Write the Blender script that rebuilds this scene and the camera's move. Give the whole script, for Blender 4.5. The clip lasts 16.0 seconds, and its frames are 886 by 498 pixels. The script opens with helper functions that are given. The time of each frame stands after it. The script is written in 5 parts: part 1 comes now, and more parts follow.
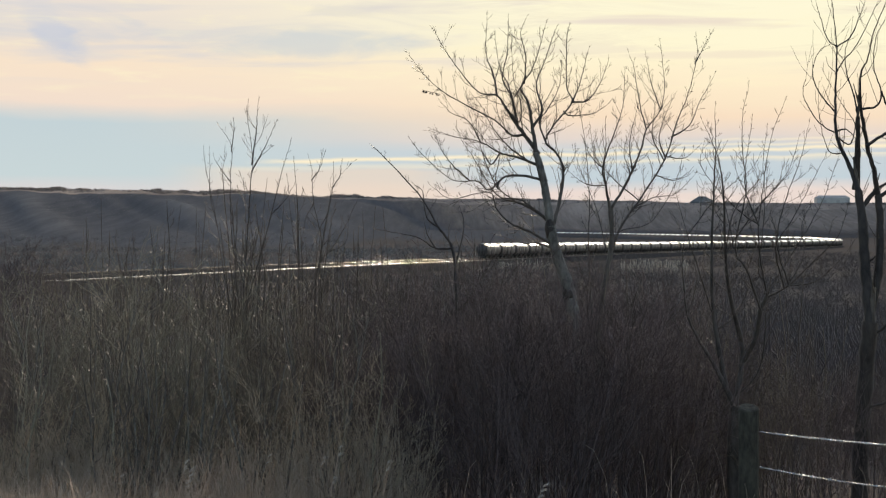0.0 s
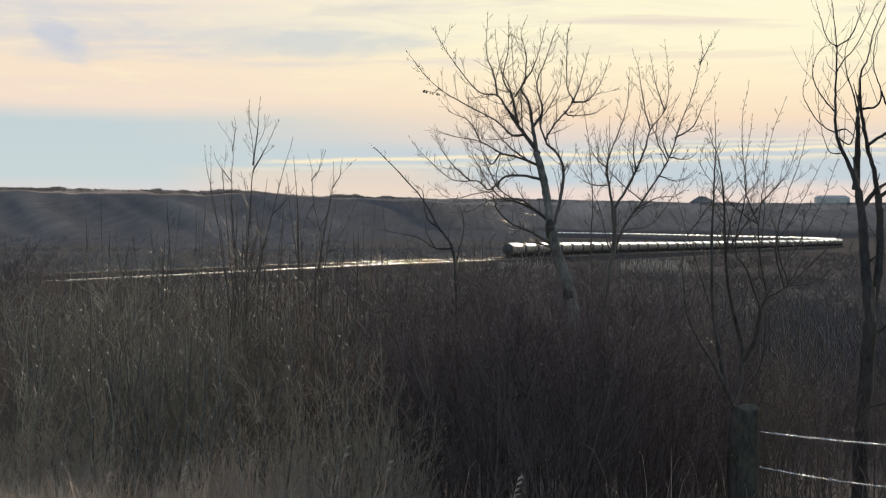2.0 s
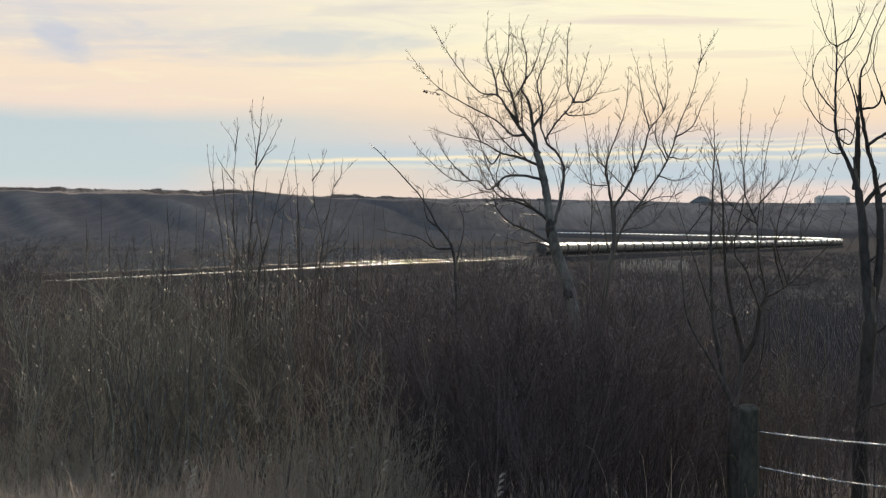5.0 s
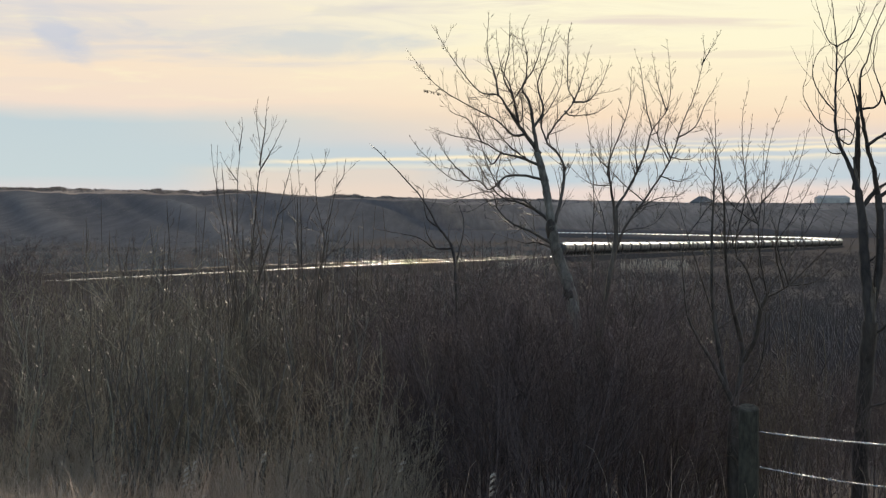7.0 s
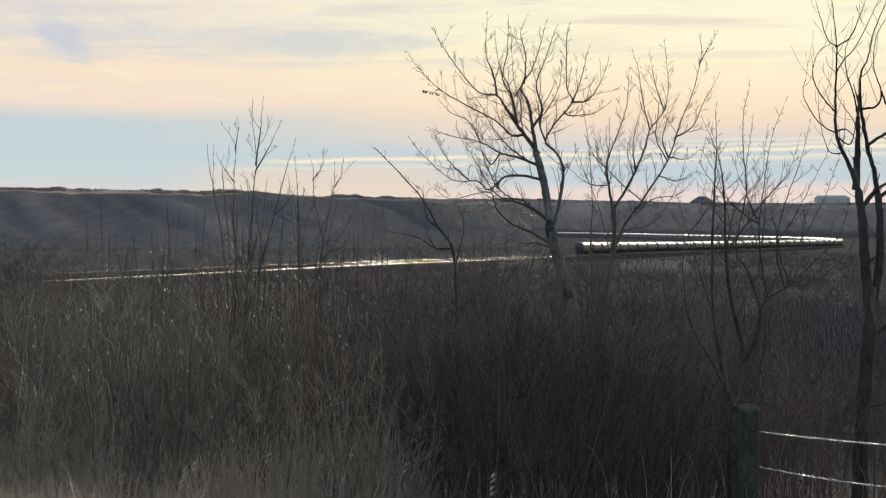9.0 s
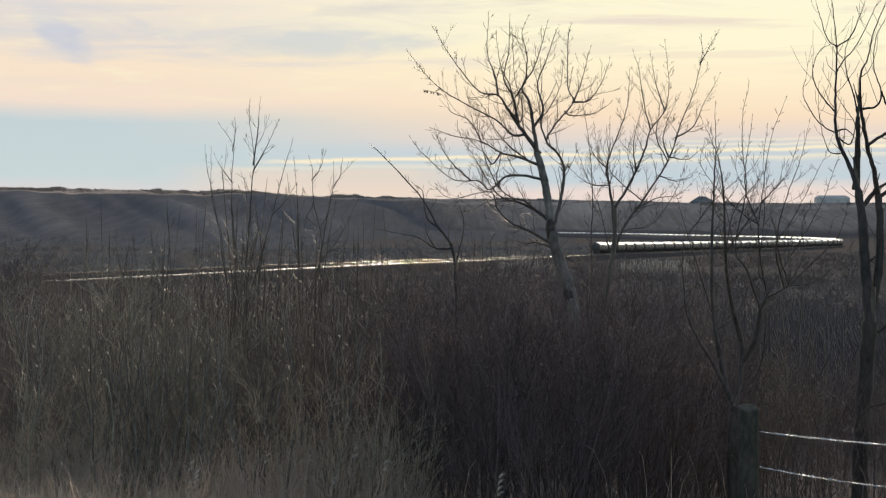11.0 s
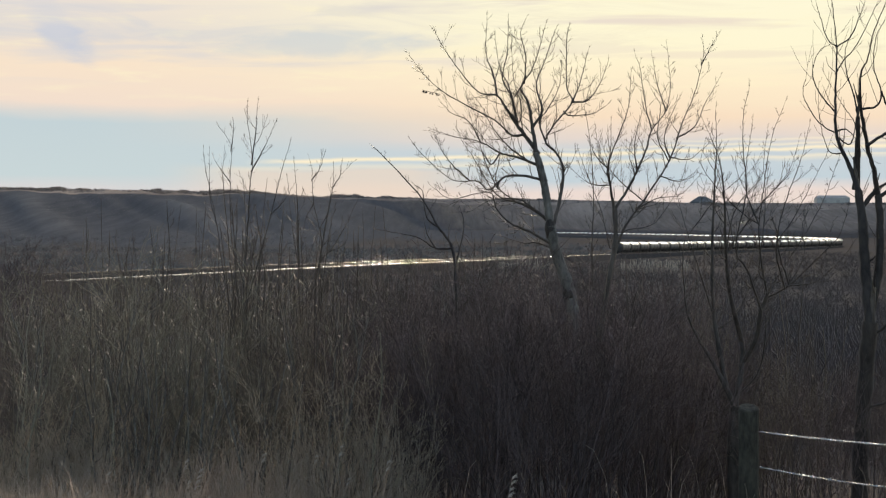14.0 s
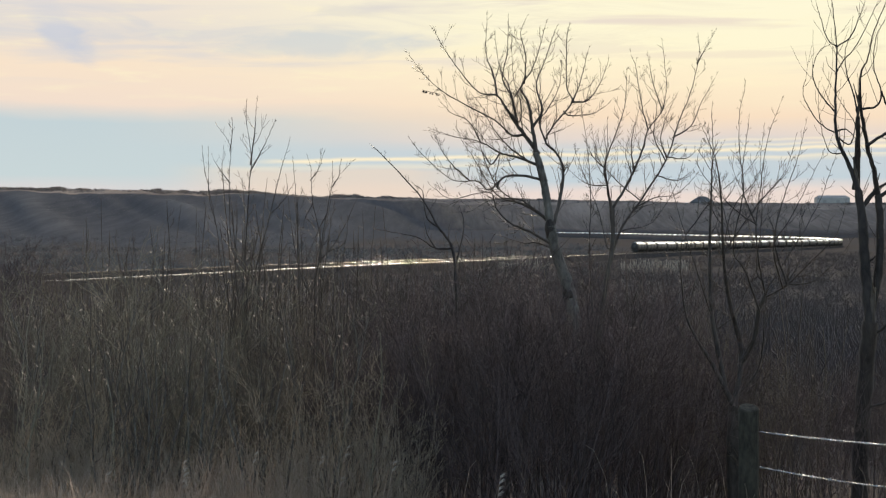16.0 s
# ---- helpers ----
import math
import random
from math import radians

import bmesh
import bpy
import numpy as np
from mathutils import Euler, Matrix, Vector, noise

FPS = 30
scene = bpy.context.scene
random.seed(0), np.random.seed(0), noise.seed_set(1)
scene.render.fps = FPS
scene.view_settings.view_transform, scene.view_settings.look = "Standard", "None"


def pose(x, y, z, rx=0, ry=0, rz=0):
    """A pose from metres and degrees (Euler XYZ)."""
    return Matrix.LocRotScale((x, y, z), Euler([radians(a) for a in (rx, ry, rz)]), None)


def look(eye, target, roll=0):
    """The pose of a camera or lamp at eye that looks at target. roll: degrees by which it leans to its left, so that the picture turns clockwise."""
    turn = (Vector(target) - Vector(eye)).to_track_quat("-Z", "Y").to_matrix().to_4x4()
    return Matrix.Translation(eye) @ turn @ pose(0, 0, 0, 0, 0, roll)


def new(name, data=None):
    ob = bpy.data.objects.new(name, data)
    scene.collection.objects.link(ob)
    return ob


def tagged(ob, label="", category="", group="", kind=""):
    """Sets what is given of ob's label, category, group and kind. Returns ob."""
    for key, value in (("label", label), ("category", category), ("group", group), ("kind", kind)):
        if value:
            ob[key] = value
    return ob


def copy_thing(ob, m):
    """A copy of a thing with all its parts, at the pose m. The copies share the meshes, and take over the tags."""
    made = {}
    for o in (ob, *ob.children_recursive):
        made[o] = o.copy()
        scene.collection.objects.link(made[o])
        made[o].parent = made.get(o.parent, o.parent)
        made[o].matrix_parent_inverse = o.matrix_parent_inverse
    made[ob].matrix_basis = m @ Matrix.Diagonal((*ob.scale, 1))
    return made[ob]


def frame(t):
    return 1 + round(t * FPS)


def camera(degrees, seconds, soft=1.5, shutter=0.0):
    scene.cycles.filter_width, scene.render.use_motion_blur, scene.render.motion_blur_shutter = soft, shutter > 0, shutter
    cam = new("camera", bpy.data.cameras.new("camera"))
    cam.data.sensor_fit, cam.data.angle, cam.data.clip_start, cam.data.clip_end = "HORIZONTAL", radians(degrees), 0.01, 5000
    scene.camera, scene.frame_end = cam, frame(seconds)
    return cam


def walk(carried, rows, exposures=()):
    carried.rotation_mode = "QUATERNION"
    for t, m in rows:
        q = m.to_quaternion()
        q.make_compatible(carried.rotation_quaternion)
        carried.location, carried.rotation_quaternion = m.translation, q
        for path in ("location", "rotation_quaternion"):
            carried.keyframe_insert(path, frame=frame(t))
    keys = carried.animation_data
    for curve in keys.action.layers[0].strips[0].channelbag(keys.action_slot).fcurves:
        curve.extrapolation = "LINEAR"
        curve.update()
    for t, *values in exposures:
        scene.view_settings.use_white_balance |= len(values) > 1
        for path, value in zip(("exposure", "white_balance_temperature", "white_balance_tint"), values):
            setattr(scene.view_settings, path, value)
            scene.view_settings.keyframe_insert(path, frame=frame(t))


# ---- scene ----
# The eye stands still on a road shoulder and looks over a valley; metres, y is the way it looks.
cam = camera(28, 16.0, soft=1.25)
EYE = pose(0, 0, 1.6, 89.575, 0, 0)
walk(cam, [(0, EYE), (16, EYE)], exposures=[(0, 0.72), (16, 0.72)])

# ---- light ----
SUN_AZIMUTH, SUN_ELEVATION = 8.5, 15.5


def daylight():
    world = bpy.data.worlds.new("evening_sky")
    scene.world = world
    world.use_nodes = True
    nodes, links = world.node_tree.nodes, world.node_tree.links
    sky = nodes.new("ShaderNodeTexSky")
    sky.sky_type, sky.sun_disc = "NISHITA", False
    sky.sun_elevation, sky.sun_rotation = radians(SUN_ELEVATION), radians(SUN_AZIMUTH)
    sky.dust_density, sky.air_density = 2.0, 1.0
    nodes["Background"].inputs["Strength"].default_value = 0.15
    links.new(sky.outputs[0], nodes["Background"].inputs["Color"])
    lamp = bpy.data.lights.new("sun", "SUN")
    lamp.energy, lamp.angle, lamp.color = 2.45, radians(0.6), (1.0, 0.86, 0.66)
    sun = new("sun", lamp)
    e, a = radians(SUN_ELEVATION), radians(SUN_AZIMUTH)
    way = Vector((math.sin(a) * math.cos(e), math.cos(a) * math.cos(e), math.sin(e)))
    sun.matrix_world = look(tuple(way * 200), (0, 0, 0))


daylight()


# ---- materials ----
def srgb(r, g, b):
    return tuple((c / 255 / 12.92 if c <= 10 else ((c / 255 + 0.055) / 1.055) ** 2.4) for c in (r, g, b)) + (1.0,)


class Nodes:
    """Short forms for wiring a node tree."""

    def __init__(self, name):
        self.mat = bpy.data.materials.new(name)
        self.mat.use_nodes = True
        self.tree = self.mat.node_tree
        self.tree.nodes.clear()
        self.out = self.tree.nodes.new("ShaderNodeOutputMaterial")

    def add(self, kind):
        return self.tree.nodes.new(kind)

    def attribute(self, name):
        node = self.add("ShaderNodeAttribute")
        node.attribute_name = name
        return node.outputs["Fac"]

    def wire(self, a, b):
        self.tree.links.new(a, b)

    def put(self, socket, value):
        if isinstance(value, bpy.types.NodeSocket):
            self.wire(value, socket)
        else:
            socket.default_value = value

    def calc(self, operation, a, b=0.0, clamp=False):
        node = self.add("ShaderNodeMath")
        node.operation, node.use_clamp = operation, clamp
        self.put(node.inputs[0], a)
        self.put(node.inputs[1], b)
        return node.outputs[0]

    def mix(self, fac, a, b, blend="MIX"):
        node = self.add("ShaderNodeMix")
        node.data_type, node.blend_type = "RGBA", blend
        self.put(node.inputs[0], fac)
        self.put(node.inputs[6], a)
        self.put(node.inputs[7], b)
        return node.outputs[2]

    def noise(self, vector, scale, detail=4.0, rough=0.55, warp=0.0):
        node = self.add("ShaderNodeTexNoise")
        self.put(node.inputs["Vector"], vector)
        node.inputs["Scale"].default_value = scale
        node.inputs["Detail"].default_value = detail
        node.inputs["Roughness"].default_value = rough
        node.inputs["Distortion"].default_value = warp
        return node.outputs[0]

    def ramp(self, fac, stops):
        node = self.add("ShaderNodeValToRGB")
        ramp = node.color_ramp
        while len(ramp.elements) < len(stops):
            ramp.elements.new(0.5)
        for element, (place, colour) in zip(ramp.elements, stops):
            element.position = place
            element.color = colour if len(colour) == 4 else (*colour, 1.0)
        self.put(node.inputs[0], fac)
        return node.outputs[0]

    def span(self, value, low, high, a=0.0, b=1.0):
        node = self.add("ShaderNodeMapRange")
        node.interpolation_type = "SMOOTHSTEP"
        self.put(node.inputs[0], value)
        for i, v in enumerate((low, high, a, b)):
            node.inputs[i + 1].default_value = v
        return node.outputs[0]

    def stretch(self, vector, x, y, z, turn=0.0):
        node = self.add("ShaderNodeMapping")
        self.wire(vector, node.inputs[0])
        node.inputs["Scale"].default_value = (x, y, z)
        if turn:
            before = self.add("ShaderNodeMapping")
            before.inputs["Rotation"].default_value = (0, 0, turn)
            self.wire(vector, before.inputs[0])
            self.wire(before.outputs[0], node.inputs[0])
        return node.outputs[0]

    def place(self):
        return self.add("ShaderNodeTexCoord").outputs["Object"]

    def chance(self):
        return self.add("ShaderNodeObjectInfo").outputs["Random"]

    def surface(self, colour, rough=0.8, metal=0.0, bump=None, depth=0.02, specular=0.5):
        shader = self.add("ShaderNodeBsdfPrincipled")
        self.put(shader.inputs["Base Color"], colour)
        self.put(shader.inputs["Roughness"], rough)
        shader.inputs["Metallic"].default_value = metal
        shader.inputs["Specular IOR Level"].default_value = specular
        if bump is not None:
            node = self.add("ShaderNodeBump")
            node.inputs["Distance"].default_value = depth
            self.wire(bump, node.inputs["Height"])
            self.wire(node.outputs[0], shader.inputs["Normal"])
        self.wire(shader.outputs[0], self.out.inputs[0])
        return self.mat


def bark(name, dark, light, scale=18.0, rough=0.6, by_object=0.0, specular=0.22):
    n = Nodes(name)
    p = n.place()
    coarse = n.noise(p, scale * 0.12, 3.0)
    fine = n.noise(n.stretch(p, 1, 1, 0.35), scale, 5.0, 0.65)
    fac = n.calc("ADD", n.calc("MULTIPLY", coarse, 0.55), n.calc("MULTIPLY", fine, 0.55))
    if by_object:
        fac = n.calc("ADD", fac, n.calc("MULTIPLY", n.calc("SUBTRACT", n.chance(), 0.5), by_object))
    colour = n.ramp(fac, [(0.40, dark), (0.70, light)])
    return n.surface(colour, rough, bump=fine, depth=0.006, specular=specular)


def grain(name, dark, light, scale, rough=0.8, metal=0.0, depth=0.01, specular=0.5):
    n = Nodes(name)
    p = n.place()
    coarse, fine = n.noise(p, scale * 0.1, 3.0), n.noise(p, scale, 5.0, 0.6)
    fac = n.calc("ADD", n.calc("MULTIPLY", coarse, 0.6), n.calc("MULTIPLY", fine, 0.4))
    return n.surface(n.ramp(fac, [(0.3, dark), (0.7, light)]), rough, metal, fine, depth, specular)


M = {}
M["aspen_bark"] = bark("aspen_bark", (0.04, 0.034, 0.028), (0.25, 0.22, 0.185), 30)
M["willow_bark"] = bark("willow_bark", (0.016, 0.012, 0.010), (0.075, 0.058, 0.048), 30)
M["dark_bark"] = bark("dark_bark", (0.022, 0.016, 0.013), (0.085, 0.066, 0.054), 30)
M["grey_bark"] = bark("grey_bark", (0.04, 0.032, 0.027), (0.15, 0.122, 0.1), 26)
M["poplar_bark"] = bark("poplar_bark", (0.03, 0.024, 0.02), (0.115, 0.092, 0.075), 28)
M["twig"] = bark("twig", (0.05, 0.038, 0.03), (0.14, 0.108, 0.082), 25, 0.55, 0.0, 0.2)
M["shrub_twig"] = bark("shrub_twig", (0.10, 0.078, 0.058), (0.215, 0.172, 0.128), 9, 0.75, 0.35, 0.08)
# shrub_twig made lighter, in place of glare that lifts the dark foreground
M["lightened_twig"] = bark("lightened_twig", (0.145, 0.122, 0.088), (0.30, 0.26, 0.19), 9, 0.75, 0.35, 0.08)
M["dark_twig"] = bark("dark_twig", (0.056, 0.041, 0.037), (0.158, 0.114, 0.104), 9, 0.62, 0.4, 0.14)


def thin_leaf(name, dark, light, share):
    """Dry blades: part of the light that falls on their backs comes through."""
    n = Nodes(name)
    p = n.place()
    fac = n.calc("ADD", n.calc("MULTIPLY", n.noise(p, 0.9, 3.0), 0.6), n.calc("MULTIPLY", n.noise(p, 14.0, 3.0), 0.4))
    colour = n.ramp(fac, [(0.32, dark), (0.68, light)])
    n.surface(colour, 0.7, specular=0.15)
    front = [x for x in n.tree.nodes if x.type == "BSDF_PRINCIPLED"][0]
    back, both = n.add("ShaderNodeBsdfTranslucent"), n.add("ShaderNodeMixShader")
    n.wire(colour, back.inputs[0])
    both.inputs[0].default_value = share
    n.wire(front.outputs[0], both.inputs[1])
    n.wire(back.outputs[0], both.inputs[2])
    n.wire(both.outputs[0], n.out.inputs[0])
    return n.mat


M["dry_grass"] = thin_leaf("dry_grass", (0.33, 0.262, 0.208), (0.76, 0.635, 0.52), 0.45)
M["plume"] = thin_leaf("plume", (0.5, 0.46, 0.41), (0.78, 0.73, 0.66), 0.5)
M["weed"] = thin_leaf("weed", (0.29, 0.235, 0.172), (0.64, 0.53, 0.405), 0.4)
M["post_wood"] = bark("post_wood", (0.019, 0.0175, 0.0135), (0.088, 0.078, 0.06), 35, 0.85, 0.0, 0.1)
M["wire"] = grain("wire", (0.25, 0.23, 0.21), (0.85, 0.83, 0.79), 45, 0.24, 1.0, 0.0002)


def polished(name, tint, rough):
    """Worn bright steel: a tight highlight with short tails."""
    n = Nodes(name)
    p = n.place()
    worn = n.calc("ADD", n.calc("MULTIPLY", n.noise(p, 0.08, 4.0), 0.6), n.calc("MULTIPLY", n.noise(p, 1.3, 4.0), 0.4))
    gloss = n.add("ShaderNodeBsdfGlossy")
    gloss.distribution = "BECKMANN"
    n.put(gloss.inputs["Color"], n.ramp(worn, [(0.3, tuple(c * 0.55 for c in tint)), (0.7, tint)]))
    gloss.inputs["Roughness"].default_value = rough
    n.wire(gloss.outputs[0], n.out.inputs[0])
    return n.mat


M["rail_steel"] = polished("rail_steel", (0.45, 0.465, 0.49), 0.21)
M["dull_rail"] = polished("dull_rail", (0.13, 0.128, 0.125), 0.25)
M["rusty_rail"] = grain("rusty_rail", (0.07, 0.052, 0.042), (0.17, 0.14, 0.12), 3, 0.5, 0.6, 0.0005)
M["ballast"] = grain("ballast", (0.036, 0.031, 0.028), (0.11, 0.097, 0.088), 6, 0.95, 0, 0.08, 0.0)
M["sleeper_wood"] = grain("sleeper_wood", (0.035, 0.03, 0.026), (0.1, 0.085, 0.07), 8, 0.85)
M["car_paint"] = grain("car_paint", (0.07, 0.06, 0.055), (0.16, 0.145, 0.132), 1.1, 0.5, 0.1, 0.05, 0.3)


def roof_metal():
    """Bright dented sheet metal in place of the glints' bloom, duller on some cars."""
    n = Nodes("car_roof")
    p = n.place()
    fine, chance = n.noise(p, 3.5, 3.0, 0.5), n.chance()
    worn = n.calc("ADD", n.calc("MULTIPLY", n.noise(p, 0.22, 3.0), 0.6), n.calc("MULTIPLY", fine, 0.4))
    colour = n.mix(n.calc("MULTIPLY", chance, 0.25), n.ramp(worn, [(0.3, (0.7, 0.7, 0.69)), (0.7, (0.9, 0.9, 0.89))]), (0.3, 0.285, 0.27, 1))
    return n.surface(colour, n.span(chance, 0.0, 1.0, 0.3, 0.45), 0.92, fine, 0.55)


M["car_roof"] = roof_metal()
M["car_gloss"] = grain("car_gloss", (0.55, 0.55, 0.55), (0.7, 0.7, 0.7), 2, 0.12, 0.6, 0.0)
M["car_steel"] = grain("car_steel", (0.025, 0.023, 0.021), (0.075, 0.068, 0.06), 4, 0.7, 0.2)
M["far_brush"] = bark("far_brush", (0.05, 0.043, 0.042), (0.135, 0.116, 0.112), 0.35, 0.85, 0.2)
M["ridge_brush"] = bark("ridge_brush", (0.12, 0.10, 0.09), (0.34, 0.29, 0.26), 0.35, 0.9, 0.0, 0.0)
# scrub greyed towards the ground's brush colour: distance haze put into the colour
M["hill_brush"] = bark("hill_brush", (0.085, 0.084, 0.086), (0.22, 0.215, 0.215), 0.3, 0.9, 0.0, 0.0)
M["reed"] = grain("reed", (0.3, 0.25, 0.2), (0.55, 0.48, 0.4), 2, 0.8, 0.0, 0.01, 0.1)
M["barn_metal"] = grain("barn_metal", (0.40, 0.365, 0.33), (0.52, 0.475, 0.43), 0.8, 0.5)
M["barn_roof"] = grain("barn_roof", (0.31, 0.285, 0.26), (0.42, 0.39, 0.355), 0.8, 0.6)
M["dark_roof"] = grain("dark_roof", (0.11, 0.106, 0.102), (0.21, 0.20, 0.19), 0.8, 0.8)


def ground_material():
    n = Nodes("prairie_ground")
    p = n.place()
    litter = n.noise(p, 5.0, 6.0, 0.7)
    tuft = n.noise(p, 0.35, 5.0, 0.65)
    field = n.noise(n.stretch(p, 1.0, 0.05, 0.3), 0.012, 6.0, 0.62, 0.6)
    straw = n.mix(tuft, (0.062, 0.053, 0.046, 1), (0.17, 0.145, 0.125, 1))
    speck = n.span(n.noise(n.stretch(p, 1.0, 0.045, 0.3), 0.13, 6.0, 0.7), 0.1, 0.9)
    # brush colour carries some blue-grey in place of distance haze
    brush = n.mix(n.calc("ADD", n.calc("MULTIPLY", tuft, 0.4), n.calc("MULTIPLY", speck, 0.6)), (0.062, 0.063, 0.067, 1), (0.172, 0.171, 0.176, 1))
    cover = n.attribute("brush")
    fac = n.span(n.calc("ADD", cover, n.calc("MULTIPLY", n.calc("SUBTRACT", field, 0.5), 1.6)), 0.05, 0.85)
    crest = n.attribute("crest")
    patch = n.noise(n.stretch(p, 1.0, 0.05, 0.3), 0.009, 6.0, 0.6, 0.8)
    brush = n.mix(n.span(patch, 0.35, 0.65, 0.3, 0.0), brush, (0.06, 0.064, 0.07, 1))
    # spur crests: sparser growth, paled in colour as if catching the light
    lit_spur = n.mix(speck, (0.15, 0.146, 0.143, 1), (0.27, 0.262, 0.255, 1))
    brush = n.mix(n.calc("MULTIPLY", crest, n.span(patch, 0.3, 0.6, 0.1, 0.45)), brush, lit_spur)
    colour = n.mix(fac, straw, brush)
    hillside = n.attribute("hillside")
    colour = n.mix(n.calc("MULTIPLY", n.calc("SUBTRACT", 1.0, fac), hillside), colour, n.mix(speck, (0.17, 0.138, 0.115, 1), (0.38, 0.31, 0.255, 1)))
    stripe = n.noise(n.stretch(p, 0.03, 0.0016, 0.02, 0.3), 1.0, 5.0, 0.6)
    stubble = n.mix(n.calc("ADD", n.calc("MULTIPLY", speck, 0.4), n.calc("MULTIPLY", n.span(stripe, 0.35, 0.65), 0.6)), (0.25, 0.195, 0.155, 1), (0.58, 0.47, 0.38, 1))
    colour = n.mix(n.span(n.calc("ADD", cover, n.calc("MULTIPLY", n.calc("SUBTRACT", field, 0.5), 0.8)), -0.02, -0.4, 0.0, 0.8), colour, stubble)
    colour = n.mix(n.calc("MULTIPLY", litter, 0.5), colour, (0.03, 0.027, 0.025, 1))
    return n.surface(colour, 0.95, bump=tuft, depth=0.2, specular=0.0)


M["ground"] = ground_material()


SKY_GLOW = 0.607   # evens out the exposure


def backdrop_material():
    """Evening sky: stacked bands of cloud, yellow towards the sun, blue-grey away from it."""
    n = Nodes("evening_backdrop")
    uv = n.add("ShaderNodeUVMap").outputs[0]
    axes = n.add("ShaderNodeSeparateXYZ")
    n.wire(uv, axes.inputs[0])
    u, v = axes.outputs[0], axes.outputs[1]
    sway = n.noise(n.stretch(uv, 0.12, 0.55, 1), 1.0, 4.0, 0.55)
    v2 = n.calc("ADD", v, n.calc("MULTIPLY", n.calc("SUBTRACT", sway, 0.5), 0.9))
    h = n.calc("DIVIDE", v2, 9.0, True)
    far = n.ramp(h, [(0.0, srgb(222, 214, 210)), (0.17, srgb(218, 214, 213)), (0.215, srgb(201, 214, 216)), (0.40, srgb(197, 211, 215)),
                     (0.47, srgb(243, 223, 206)), (0.62, srgb(249, 228, 203)), (0.72, srgb(230, 221, 212)), (0.80, srgb(238, 226, 212)), (1.0, srgb(238, 228, 214))])
    near = n.ramp(h, [(0.0, srgb(240, 219, 206)), (0.155, srgb(236, 219, 210)), (0.20, srgb(197, 210, 217)), (0.30, srgb(203, 211, 216)),
                      (0.345, srgb(230, 216, 206)), (0.42, srgb(249, 224, 196)), (0.55, srgb(255, 238, 205)), (0.68, srgb(255, 247, 213)), (1.0, srgb(255, 250, 221))])
    colour = n.mix(n.span(u, -12.0, 5.0), far, near)
    thin = n.noise(n.stretch(uv, 0.35, 2.6, 1), 1.0, 5.0, 0.6, 0.3)
    colour = n.mix(n.calc("MULTIPLY", n.span(thin, 0.5, 0.72), n.span(v, 3.4, 5.2, 0.0, 0.45)), colour, srgb(255, 244, 206))
    veil = n.noise(n.stretch(uv, 0.13, 1.7, 1), 1.0, 4.0, 0.5, 0.4)
    colour = n.mix(n.calc("MULTIPLY", n.span(veil, 0.52, 0.68), n.span(v, 4.6, 5.6, 0.0, 0.55)), colour, n.mix(n.span(u, -8.0, 8.0), srgb(216, 214, 216), srgb(232, 216, 204)))
    low = n.calc("MULTIPLY", n.calc("MULTIPLY", n.span(v2, 2.3, 2.0), n.span(v2, 0.9, 1.3)), n.calc("MULTIPLY", n.span(u, -9.5, -5.5), n.span(u, 2.5, -1.5, 0.0, 0.7)))
    colour = n.mix(low, colour, srgb(238, 217, 196))
    line = n.noise(n.stretch(uv, 0.5, 1.2, 1), 1.0, 3.0, 0.5)
    for height, slope, width, start, end, strength in ((2.51, 0.025, 0.05, -6.6, -4.4, 0.95), (2.27, 0.02, 0.06, -8.0, -5.5, 0.35), (2.22, 0.028, 0.03, -3.0, 2.0, 0.45), (2.70, 0.022, 0.03, 2.0, 7.0, 0.6), (2.85, 0.022, 0.03, 6.0, 9.0, 0.5)):
        mid = n.calc("ADD", n.calc("MULTIPLY", u, slope), n.calc("ADD", n.calc("MULTIPLY", line, 0.24), height - 0.12))
        off = n.calc("ABSOLUTE", n.calc("SUBTRACT", v, mid))
        fac = n.calc("MULTIPLY", n.span(off, 0.0, width * 2.2, 1.0, 0.0), n.span(u, start, end, 0.0, strength))
        colour = n.mix(fac, colour, srgb(255, 240, 206))
    glow = n.add("ShaderNodeEmission")
    glow.inputs[1].default_value = SKY_GLOW
    n.wire(colour, glow.inputs[0])
    n.wire(glow.outputs[0], n.out.inputs[0])
    return n.mat


